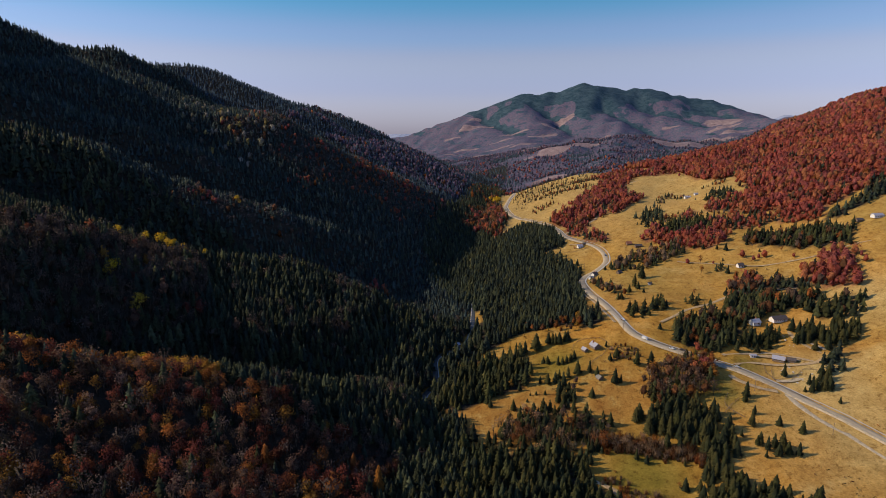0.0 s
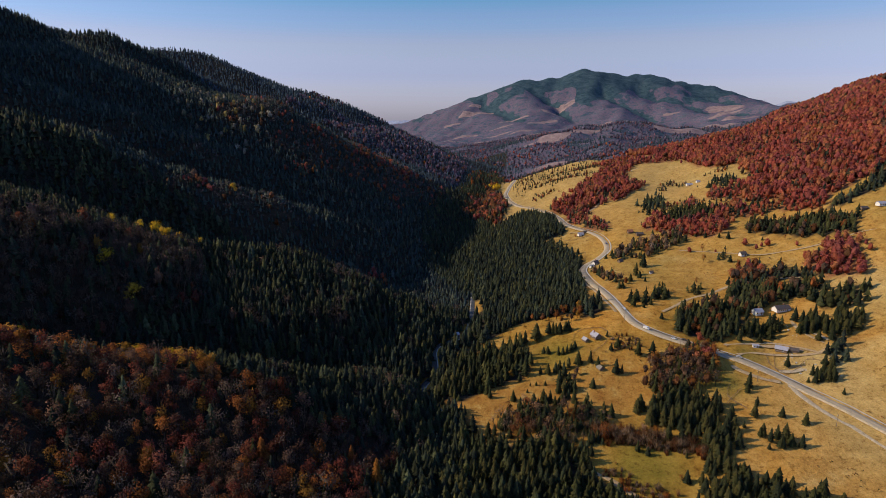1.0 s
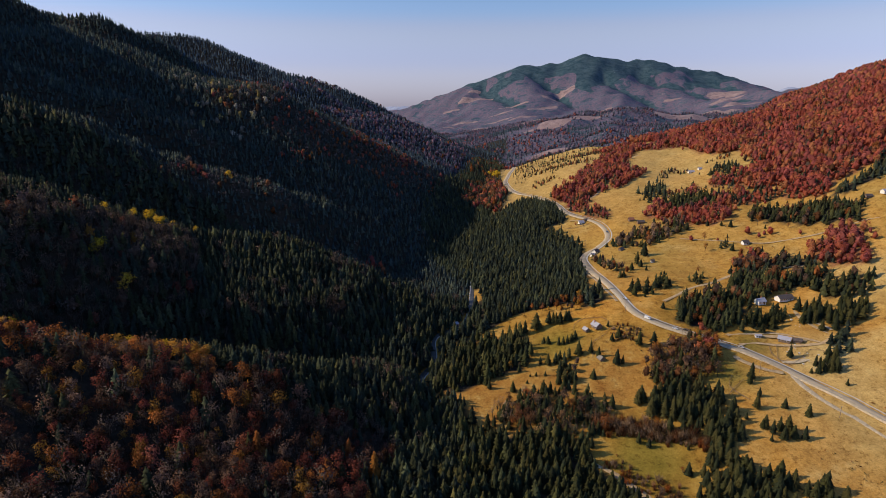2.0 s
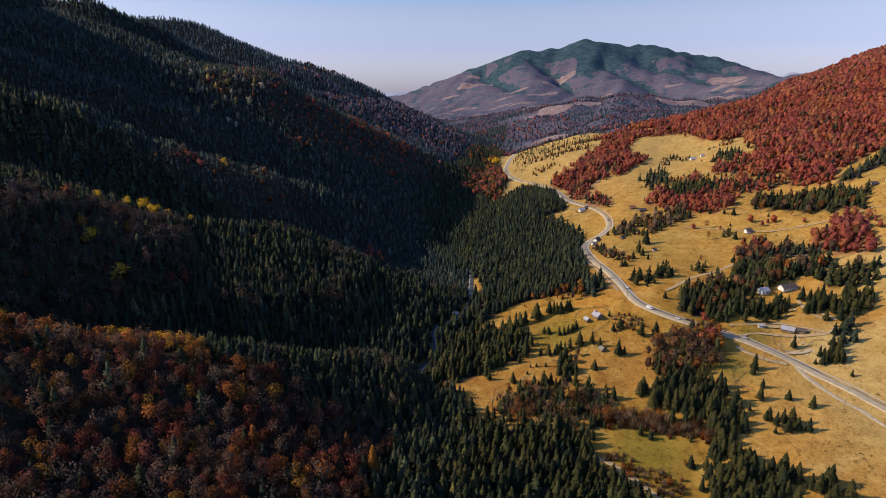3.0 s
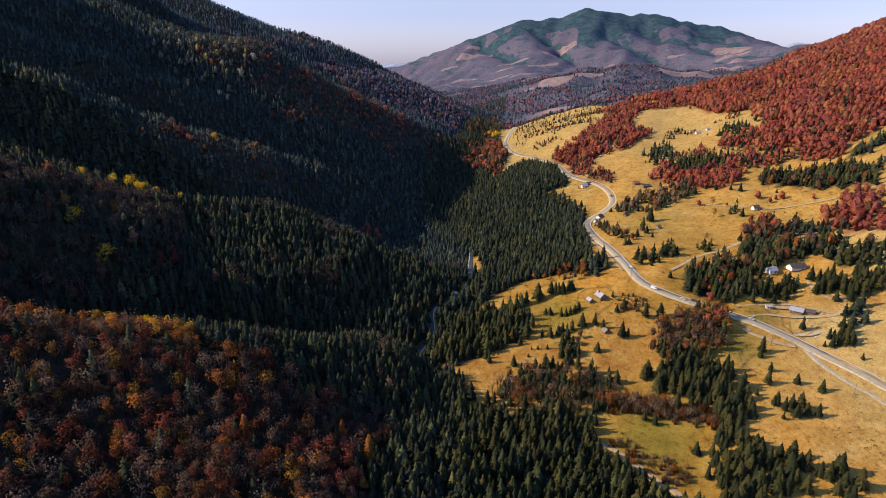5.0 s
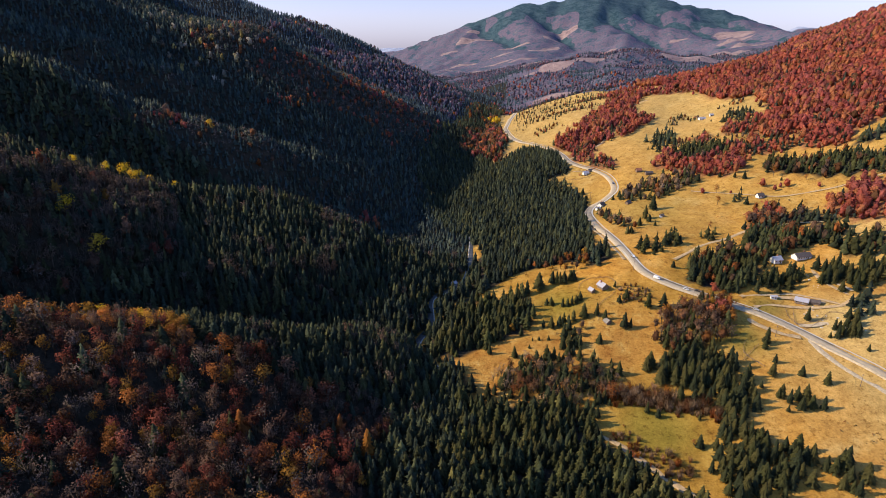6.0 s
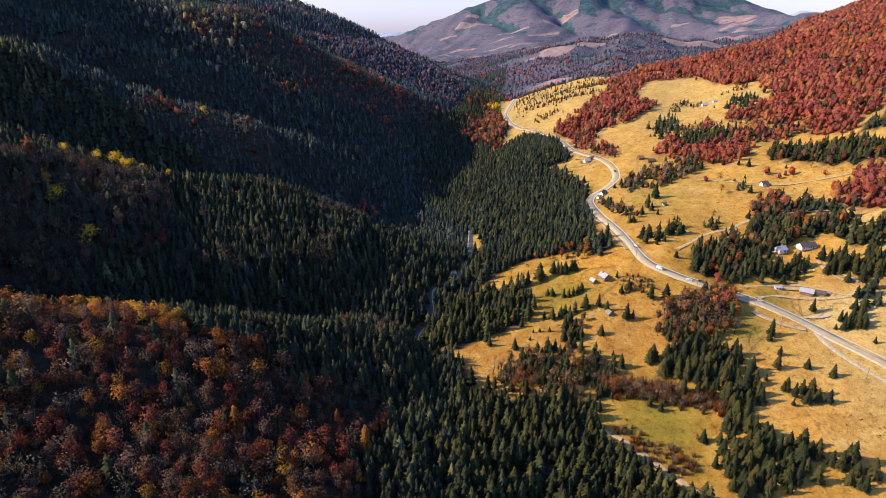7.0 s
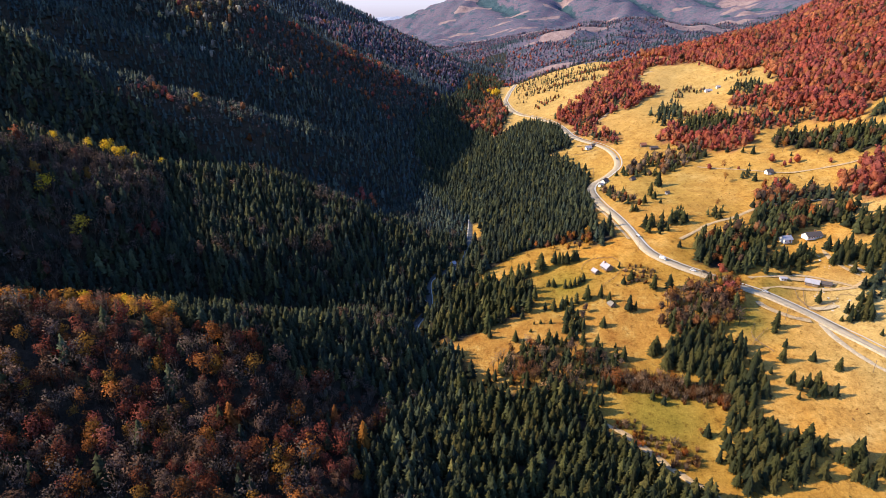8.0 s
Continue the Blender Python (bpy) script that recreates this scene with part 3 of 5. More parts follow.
STANDS["right_big"] = ("spruce_mix", 3.9, (8, 12), ((174, 401), (186, 431), (210, 436), (228, 441), (239, 459), (247, 455), (264, 457), (282, 451), (292, 449), (303, 447), (298, 431), (323, 426), (310, 406), (294, 413), (276, 420), (266, 415), (245, 419), (235, 416), (216, 404), (202, 386), (191, 392)))
STANDS["right_row"] = ("spruce", 3.9, (8, 12), ((254, 392), (262, 403), (278, 404), (279, 394), (291, 398), (304, 397), (291, 377), (268, 376), (262, 384)))
STANDS["row_c"] = ("spruce", 4.2, (7, 11), ((153, 436), (157, 449), (178, 460), (190, 463), (187, 452), (172, 445)))
STANDS["row_d"] = ("spruce_mix", 4.4, (6, 9), ((194, 459), (208, 466), (222, 468), (221, 459), (208, 456)))
STANDS["brown_r"] = ("rusty", 4.0, (7, 10), ((240, 462), (251, 480), (263, 492), (281, 495), (275, 475), (265, 466), (249, 459)))
STANDS["red_r"] = ("red", 4.8, (7, 11), ((308, 477), (322, 487), (333, 492), (345, 496), (360, 485), (330, 437), (308, 455)))
STANDS["mid_c"] = ("mixed", 4.4, (7, 10), ((171, 568), (184, 577), (207, 585), (226, 581), (236, 593), (248, 593), (249, 583), (235, 554), (203, 544), (172, 553)))
STANDS["row_e"] = ("spruce_mix", 4.0, (7, 10), ((301, 561), (321, 585), (337, 569), (359, 551), (384, 522), (365, 494), (347, 509), (321, 532), (305, 555)))
STANDS["red_mid"] = ("red", 4.8, (7, 11), ((149, 783), (181, 785), (221, 861), (259, 895), (299, 927), (312, 908), (277, 858), (254, 801), (224, 767), (198, 727), (167, 719), (147, 743)))
STANDS["red_hill"] = ("red", 5.0, (8, 12), ((318, 1034), (332, 948), (362, 860), (367, 803), (385, 783), (399, 777), (373, 696), (342, 671), (355, 623), (360, 602), (389, 580), (419, 582), (461, 590), (640, 520), (800, 700), (900, 880), (717, 960), (625, 1050), (538, 1010), (442, 990)))
STANDS["far_mix"] = ("spruce_mix", 7.5, (3.5, 7), ((120, 900), (157, 1355), (240, 1375), (333, 1314), (289, 952), (245, 891)))
STANDS["edge_r"] = ("spruce", 5, (9, 13), ((266, 367), (276, 369), (265, 351), (255, 354)))
STANDS["rocks_c"] = ("spruce", 5, (6, 9), ((237, 356), (254, 357), (259, 350), (249, 339), (234, 339)))
STANDS["pair_r"] = ("spruce", 7, (8, 11), ((178, 299), (199, 305), (200, 295), (180, 292)))
STANDS["corner_r"] = ("spruce", 6.5, (9, 13), ((181, 254), (200, 261), (203, 255), (195, 242), (181, 246)))
STANDS["bank_fill"] = ("spruce", 3.4, (6.5, 10), ((-18, 625), (20, 667), (80, 685), (68, 725), (60, 790), (25, 810), (6, 800), (-12, 720)))
STANDS["gorge"] = ("spruce", 4.6, (8, 13), ((-9, 352), (-9, 372), (0, 395), (2, 420), (24, 445), (32, 470), (36, 500), (32, 440), (12, 415), (10, 395), (-3, 355)))
STANDS["far_bank"] = ("spruce_mix", 5, (7, 10), ((28, 812), (58, 800), (62, 850), (84, 1000), (110, 1090), (150, 1350), (120, 1400), (70, 1150), (30, 960)))
STANDS["crest_belt"] = ("red", 6.0, (6, 9), ((270, 1022), (305, 946), (383, 889), (380, 857), (299, 898), (254, 928)))
STANDS["bank_low"] = ("spruce", 5.5, (9, 13), ((8, 395), (28, 440), (36, 475), (36, 430), (28, 412)))
STANDS["south_valley"] = ("spruce", 5.2, (8, 12), ((111, 461), (123, 460), (131, 441), (125, 429), (112, 430), (106, 439)))
STANDS["upper_sparse"] = ("mixed_red", 8, (4, 8), ((137, 690), (285, 916), (378, 872), (335, 710), (347, 617), (386, 544), (331, 457), (251, 489), (228, 543), (180, 560)))
STANDS["red_mid_low"] = ("mixed_red", 4.6, (5, 8), ((159, 736), (186, 736), (183, 695), (168, 671), (149, 680)))
STANDS["red_mid_end"] = ("red", 4.8, (7, 10), ((225, 764), (273, 805), (282, 795), (251, 748), (225, 732), (214, 734)))
STANDS["belt_west"] = ("mixed_red", 4.6, (6, 9), ((169, 667), (185, 673), (192, 651), (185, 633), (167, 648)))
STANDS["belt_spruce"] = ("spruce", 4.4, (7, 10), ((250, 646), (269, 652), (302, 636), (299, 616), (283, 618), (259, 611), (245, 610)))
STANDS["belt_red"] = ("red", 4.8, (7, 10), ((218, 617), (241, 652), (251, 649), (245, 613), (257, 612), (281, 619), (308, 612), (294, 575), (270, 561), (247, 584), (234, 602)))
STANDS["belt_top"] = ("mixed_red", 4.4, (6, 9), ((302, 636), (333, 622), (349, 622), (351, 598), (336, 591), (316, 597), (299, 616)))
STANDS["hedge"] = ("mixed_red", 5, (5, 8), ((276, 666), (299, 688), (302, 673), (280, 652)))
STANDS["hedge_red"] = ("red", 5, (6, 8), ((315, 679), (337, 689), (346, 680), (329, 653), (314, 663)))
STANDS["hedge_spruce"] = ("spruce", 4.8, (7, 10), ((325, 695), (339, 720), (357, 726), (361, 700), (350, 692), (334, 689)))
STANDS["hill_foot"] = ("red", 6.0, (6, 9), ((357, 689), (372, 676), (369, 639), (349, 611), (336, 628)))
STANDS["hill_belt"] = ("mixed_red", 4.4, (6, 9), ((354, 601), (372, 617), (389, 604), (390, 578), (379, 560), (354, 584)))
STANDS["hill_spruce"] = ("spruce", 5, (8, 11), ((385, 569), (397, 571), (391, 550), (379, 554)))
STANDS["row_w"] = ("spruce", 5.5, (7, 11), ((230, 667), (250, 707), (278, 730), (268, 690), (247, 654)))
STANDS["brown_r_end"] = ("spruce_mix", 4.4, (6, 9), ((269, 468), (278, 479), (296, 484), (304, 470), (311, 460), (302, 453), (286, 460)))
STANDS["right_big_low"] = ("spruce", 3.8, (8, 12), ((202, 386), (216, 404), (238, 406), (252, 411), (254, 406), (246, 395), (231, 388), (221, 393)))
STANDS["road_mix"] = ("mixed", 4.4, (6, 9), ((136, 520), (148, 544), (150, 526), (156, 515), (161, 492), (156, 474), (152, 487), (144, 498)))
STANDS["autumn_edge"] = ("orange", 5, (6, 9), ((64, 448), (75, 449), (87, 438), (96, 452), (107, 447), (113, 445), (110, 430), (94, 430)))
STANDS["bank_brown"] = ("shrub", 2.6, (2, 3.5), ((120, 394), (127, 402), (145, 398), (146, 389), (133, 383), (121, 385)))
STANDS["upper_bank"] = ("spruce", 4.4, (8, 12), ((-24, 640), (-20, 700), (-8, 800), (20, 900), (60, 1000), (75, 985), (45, 880), (25, 800), (14, 740), (4, 690), (2, 655)))
STANDS["river_east"] = ("spruce", 3.8, (7, 12), ((-17, 160), (5, 230), (-3, 265), (9, 295), (-5, 320), (1, 345), (12, 345), (18, 300), (12, 265), (16, 230), (6, 170)))
STANDS["head_red"] = ("rusty", 4.6, (6, 10), ((29, 848), (59, 912), (101, 991), (96, 849), (75, 747), (56, 792)))
STANDS["head_larch"] = ("larch", 4.6, (7, 10), ((82, 1018), (102, 1050), (104, 1006), (86, 992)))
STANDS["hill_foot_spruce"] = ("spruce", 4.6, (8, 11), ((396, 553), (396, 566), (417, 570), (455, 590), (470, 585), (445, 562), (419, 556)))
STANDS["small_red"] = ("mixed_red", 5, (6, 9), ((320, 695), (345, 676), (360, 645), (357, 622), (336, 639), (324, 651)))
STANDS["diagonal"] = ("spruce_mix", 3.6, (6, 10), ((79, 381), (87, 381), (89, 366), (92, 349), (94, 335), (82, 335), (79, 355)))
STANDS["road_red"] = ("scarlet", 3.8, (7, 10), ((168, 368), (172, 382), (185, 388), (189, 383), (179, 362), (169, 361)))
STANDS["south_bank"] = ("spruce", 4.0, (8, 13), ((-34, 140), (-28, 180), (-14, 215), (-8, 260), (-4, 300), (-12, 325), (6, 325), (10, 296), (0, 265), (8, 232), (-6, 200), (-14, 140)))
STANDS["hill_crest"] = ("red", 4.8, (7, 10), ((363, 873), (383, 890), (406, 889), (441, 899), (396, 781), (378, 780), (365, 800), (360, 827)))
STANDS["head_scrub"] = ("rusty", 5.0, (3, 6), ((128, 850), (190, 1010), (250, 1050), (275, 980), (215, 880), (150, 800)))
STANDS["slope_scrub"] = ("mixed", 5.0, (3, 6), ((240, 650), (255, 770), (320, 850), (380, 780), (375, 650), (300, 620)))
# kind of stand: shares of (tree kind, part)
MIXES = {"scarlet": (("red", 0.55), ("brown", 0.3), ("orange", 0.15)), "larch": (("yellow", 1.0),), "spruce": (("spruce", 1.0),), "spruce_mix": (("spruce", 0.86), ("brown", 0.14)), "rusty": (("brown", 0.42), ("red", 0.22), ("spruce", 0.36)), "brown_grey": (("twig", 0.42), ("brown", 0.30), ("orange", 0.04), ("spruce", 0.24)), "mixed": (("spruce", 0.5), ("twig", 0.3), ("brown", 0.2)),
         "mixed_red": (("spruce", 0.45), ("red", 0.55)), "red": (("red", 0.84), ("brown", 0.08), ("spruce", 0.08)), "brown": (("brown", 0.7), ("bare", 0.12), ("spruce", 0.18)),
         "orange": (("orange", 0.6), ("brown", 0.4)), "shrub": (("twig", 0.65), ("brown", 0.3), ("orange", 0.05)), "autumn": (("autumn", 0.60), ("bare", 0.28), ("spruce", 0.12)), "bright": (("orange", 0.34), ("autumn", 0.40), ("yellow", 0.04), ("bare", 0.12), ("spruce", 0.10))}
LABELS = {"misty_bare": "leafless beech trees on a steep slope, paled as if by haze", "hill_spruce": "spruce trees close together on a shaded slope, lightened and blued for haze", "twig": "grey-brown leafless thicket of shrubs and young trees", "spruce": "dense dark green spruce trees in the shade of the slope", "red": "crimson and rust autumn beech trees covering a slope",
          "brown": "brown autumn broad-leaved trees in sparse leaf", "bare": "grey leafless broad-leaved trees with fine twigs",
          "birch": "pale yellow-grey birches dotted along a wooded crest",
          "hazy_bare": "leafless beech woods on the far slopes, tinted mauve for haze", "hazy_pine": "spruce woods on the far slopes, their dark green blued for haze",
          "yellow": "bright yellow autumn trees among rust-brown woodland", "orange": "orange autumn broad-leaved trees by the meadow", "autumn": "mixed rust, orange and brown autumn woodland on the slope"}


# stands whose spruces get the tint with sunlight painted in
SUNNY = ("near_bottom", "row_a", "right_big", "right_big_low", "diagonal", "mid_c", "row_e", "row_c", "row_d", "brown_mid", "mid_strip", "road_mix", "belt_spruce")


def shapes_for(kind, dist):
    if kind in ("spruce", "hill_spruce", "hazy_pine"):
        return SPRUCE_CLOSE if dist < 340 else SPRUCE_NEAR if dist < 480 else SPRUCE_FAR if dist < 900 else SPRUCE_TINY
    if dist < 480:
        return BARE_NEAR if kind in ("bare", "twig") else BROAD_CLOSE if dist < 340 else BROAD_NEAR
    if kind in ("bare", "misty_bare"):
        return BARE_FAR
    return BROAD_FAR if dist < 560 else BROAD_MID if dist < 1000 else BROAD_TINY


def grow(stand, mix, pts, tall, rs, shrub=False):
    share = rs.uniform(0, 1, len(pts))
    lo = 0.0
    for kind, part in mix:
        own = pts[(share >= lo) & (share < lo + part)]
        lo += part
        dist = np.hypot(own[:, 0], own[:, 1])
        for a, b in ((0, 340), (340, 480), (480, 600), (600, 900), (900, 1050), (1050, 9999)):
            at = own[(dist >= a) & (dist < b)]
            if len(at) == 0:
                continue
            hs = rs.uniform(tall[0], tall[1], len(at)) * np.where(rs.uniform(0, 1, len(at)) < 0.28, rs.uniform(0.5, 0.8, len(at)), 1.05)
            ob = plant("spruce_stand" if kind in ("spruce", "hill_spruce", "hazy_pine") else "broadleaf_stand", SHRUB if shrub else shapes_for(kind, (a + b) / 2 if b < 9000 else 1200),
                       at, hs, TINTS["sunlit_spruce" if kind == "spruce" and stand in SUNNY else kind], rs, 1.3 if kind == "red" else 1.05 if kind == "autumn" else 1.18, leafy=kind not in ("spruce", "hill_spruce", "hazy_pine"), spread=0.15 if kind == "red" else 0.3)
            tagged(ob, LABELS[kind], "forest", kind="stuff")


rs = np.random.RandomState(11)
# farmyards and lanes kept free of trees: centre and radius
CLEAR = ((260, 419, 10), (255, 410, 8), (241, 416, 7), (240, 408, 6), (274, 420, 12), (236, 375, 9), (221, 381, 7), (114, 402, 10), (153, 556, 8), (276, 513, 7))


def cleared(p):
    ok = np.ones(len(p), bool)
    for cx, cy, r in CLEAR:
        ok &= np.hypot(p[:, 0] - cx, p[:, 1] - cy) > r
    road_gap = np.min(np.hypot(p[:, 0:1] - ROAD[None, ::2, 0], p[:, 1:2] - ROAD[None, ::2, 1]), axis=1)
    return p[ok & (road_gap > 6.5)]


OPEN = {"upper_sparse": 0.95, "far_mix": -0.5, "row_a": -1.0, "diagonal": -0.6, "shrub_a": -1.2, "mid_c": -0.9, "hill_foot": -0.2, "head_scrub": 0.45, "slope_scrub": 0.7}
SINGLE = ("corner", "row_b", "right_row", "pair_r", "corner_r", "rocks_c")      # open groups, tree by tree further down
for stand, (kind, gap, tall, poly) in STANDS.items():
    if stand in SINGLE:
        continue
    p = cleared(scatter(poly, gap, rs))
    if stand in OPEN:       # small groups with meadow between
        p = p[wavy(p[:, 0], p[:, 1], 75, 71) + 0.6 * wavy(p[:, 0], p[:, 1], 28, 72) > OPEN[stand]]
    grow(stand, MIXES[kind], p, tall, rs, kind == "shrub")

# the woods of the far mountain and its foothills
for outline, gap, tall in ((((-60, 1660), (-450, 2600), (1900, 2600), (1500, 1350), (700, 1000), (420, 960), (330, 1000), (240, 1075), (170, 1130), (120, 1400)), 10.0, (7, 11)),
                           (((-450, 2600), (-900, 4200), (2700, 4300), (1900, 2600)), 15.0, (3, 5))):
    p = scatter(outline, gap, rs)
    p = p[(field_at(p[:, 0], p[:, 1]) < 0.4) & (wavy(p[:, 0], p[:, 1], 210, 33) + rs.normal(0, 0.3, len(p)) > -0.8)]
    high = pine_shade_at(p[:, 0], p[:, 1]) > rs.uniform(0.25, 0.7, len(p))
    dark = (wavy(p[:, 0], p[:, 1], 320, 35) + 0.6 * wavy(p[:, 0], p[:, 1], 90, 36) > 0.35) & ~high
    grow("hazy_pine", (("hazy_pine", 1.0),), p[high | dark], tall, rs)
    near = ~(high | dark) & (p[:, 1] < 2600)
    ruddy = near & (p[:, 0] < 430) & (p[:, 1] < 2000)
    grow("far_beech", (("hazy_bare", 0.9), ("hazy_pine", 0.1)), p[near & ~ruddy], tall, rs)
    grow("far_beech", (("hazy_bare", 0.78), ("hazy_pine", 0.12), ("red", 0.10)), p[ruddy], tall, rs)

# the shaded western slopes, thick with spruce, beech and bare crowns
AUTUMN = ((-420, 100), (-330, 225), (-250, 286), (-208, 304), (-190, 315), (-165, 314), (-117, 285), (-93, 279), (-60, 285), (-30, 292), (-22, 270), (-40, 246), (-25, 222), (-46, 192), (-30, 160), (-38, 100))
BRIGHT = ((-250, 286), (-208, 304), (-190, 315), (-165, 314), (-117, 285), (-113, 274), (-146, 278), (-170, 278), (-191, 274), (-231, 259))
GREY = ((-330, 340), (-296, 355), (-250, 385), (-231, 414), (-209, 420), (-181, 425), (-163, 379), (-177, 345), (-211, 310), (-251, 288))
RUDDY = ((-190, 715), (-137, 770), (-80, 850), (21, 880), (19, 779), (-47, 714), (-103, 672), (-152, 643), (-190, 653))
RUDDY_FAR = ((-200, 940), (-140, 1083), (-60, 1250), (34, 1420), (80, 1300), (23, 944), (-63, 940))
for near, beyond, gap in ((140, 480, 3.7), (480, 820, 3.5), (820, 1200, 4.8), (1200, 1720, 7.0)):
    outline = ((-0.82 * near - 20, near), (-0.82 * beyond - 20, beyond), (200, beyond), (200, near))
    p = scatter(outline, gap, rs)
    p = p[p[:, 0] < river_x(p[:, 1]) + np.where(p[:, 1] > 650, 12, -2.2)]
    if near > 900:
        p = p[p[:, 1] < 1640]
    aut, grey = inside(p[:, 0], p[:, 1], AUTUMN), inside(p[:, 0], p[:, 1], GREY)
    patch = wavy(p[:, 0], p[:, 1], 120, 9) + 0.5 * wavy(p[:, 0], p[:, 1], 45, 10)
    here = height(p[:, 0], p[:, 1])
    around = sum(height(p[:, 0] + dx, p[:, 1] + dy) for dx, dy in ((30, 20), (-30, -20), (15, 34), (-15, -34))) / 4
    crest = (here - around) / 6 + 0.35 * patch
    sparse = (~aut) & (~grey) & (crest > 0.95) & (p[:, 1] > 330) & (p[:, 0] > -250)
    ruddy = inside(p[:, 0], p[:, 1], RUDDY) | inside(p[:, 0], p[:, 1], RUDDY_FAR) | ((p[:, 1] > 650) & (p[:, 0] > -260) & (crest > 0.5))
    bright = inside(p[:, 0], p[:, 1], BRIGHT)
    rest = ~(aut | grey | sparse | ruddy)
    thin = rs.uniform(0, 1, len(p)) < 0.64
    grow("autumn", MIXES["autumn"], p[aut & ~bright & thin], (7, 15), rs)
    grow("autumn", MIXES["bright"], p[aut & bright & thin], (8, 12), rs)
    # past 480 m the slope trees take the paler, haze-painted tints
    shrink = 1.0 if near < 400 else 0.52 if near < 800 else 0.55
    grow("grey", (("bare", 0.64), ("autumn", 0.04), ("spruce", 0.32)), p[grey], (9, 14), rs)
    grow("sparse", (("misty_bare" if near > 400 else "bare", 0.5), ("brown", 0.06), ("hill_spruce" if near > 400 else "spruce", 0.44)), p[sparse], (8 * shrink, 13 * shrink), rs)
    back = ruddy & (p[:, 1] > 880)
    # the ridges behind take the tints blued for haze
    grow("ruddy", (("hazy_bare", 0.55), ("hazy_pine", 0.42), ("brown", 0.03)), p[back & ~(aut | grey | sparse)], (5, 9), rs)
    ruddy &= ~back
    grow("ruddy", (("brown", 0.10), ("red", 0.05), ("misty_bare", 0.45), ("hill_spruce", 0.40)), p[ruddy & ~(aut | grey | sparse)], (8 * shrink, 13 * shrink), rs)
    grow("dark", (("spruce" if near < 400 else "hill_spruce" if near < 800 else "hazy_pine", 0.95), ("bare", 0.05)), p[rest], (8 * shrink, (12.5 if near < 400 else 15) * shrink), rs)


p = scatter(((-308, 645), (-312, 690), (-290, 715), (-240, 705), (-190, 712), (-192, 670), (-222, 608), (-285, 625)), 9.0, rs)
grow("birch", (("birch", 1.0),), p[rs.uniform(0, 1, len(p)) < 0.5], (7, 10), rs)
# small groups of scarlet beech on the dark slopes
for cx, cy, wide in ((-154, 634, 14), (-96, 808, 22), (-211, 500, 12), (-63, 530, 8), (-104, 756, 16), (-50, 813, 18)):
    p = np.array((cx, cy)) + rs.normal(0, 0.5, (int(wide * 1.1), 2)) * wide
    grow("scarlet", (("red", 0.75), ("brown", 0.25)), p, (5, 8), rs)

# low bushes, bracken and tussocks about the meadows
p = scatter(((14, 325), (40, 445), (130, 470), (200, 660), (390, 560), (330, 300), (200, 225), (120, 240), (90, 300)), 4.0, rs)
free = wavy(p[:, 0], p[:, 1], 55, 51) + 0.7 * wavy(p[:, 0], p[:, 1], 20, 52) + rs.normal(0, 0.5, len(p)) > 1.6
for stand, (kind, gap, tall, poly) in STANDS.items():
    if stand not in OPEN:
        free &= ~inside(p[:, 0], p[:, 1], poly)
p = p[free]
for part_of, tints in ((slice(0, None, 2), TINTS["brown"]), (slice(1, None, 2), ((0.10, 0.085, 0.03), (0.30, 0.13, 0.04), (0.24, 0.15, 0.06)))):
    own = p[part_of]
    tagged(plant("bushes", [broad_shape(90 + i, 16, 0.16, 0.6, 0.0, 0) for i in range(4)], own, rs.uniform(0.5, 1.5, len(own)), tints, rs, 1.5),
           "low rusty bushes and bracken scattered over dry meadows", "bushes", kind="stuff")

# ---- what covers the ground ----
gx, gy = co[:, 0], co[:, 1]
litter_shade, russet = np.zeros(len(co)), np.zeros(len(co))
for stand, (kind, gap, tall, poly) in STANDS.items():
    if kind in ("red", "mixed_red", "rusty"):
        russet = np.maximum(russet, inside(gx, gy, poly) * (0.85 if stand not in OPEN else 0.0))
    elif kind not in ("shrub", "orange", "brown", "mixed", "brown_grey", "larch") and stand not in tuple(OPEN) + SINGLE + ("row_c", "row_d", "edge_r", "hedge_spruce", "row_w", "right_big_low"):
        litter_shade = np.maximum(litter_shade, inside(gx, gy, poly) * 1.0)
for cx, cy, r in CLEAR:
    litter_shade[np.hypot(gx - cx, gy - cy) < r + 4] = 0
litter_shade = np.maximum(litter_shade, ((gx < river_x(gy) + np.where(gy > 640, 30, -4)) & (gy < 1700)) * 1.0)
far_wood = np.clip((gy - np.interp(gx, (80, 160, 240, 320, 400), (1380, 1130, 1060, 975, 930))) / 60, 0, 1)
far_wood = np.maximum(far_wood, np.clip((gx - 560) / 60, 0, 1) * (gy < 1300))
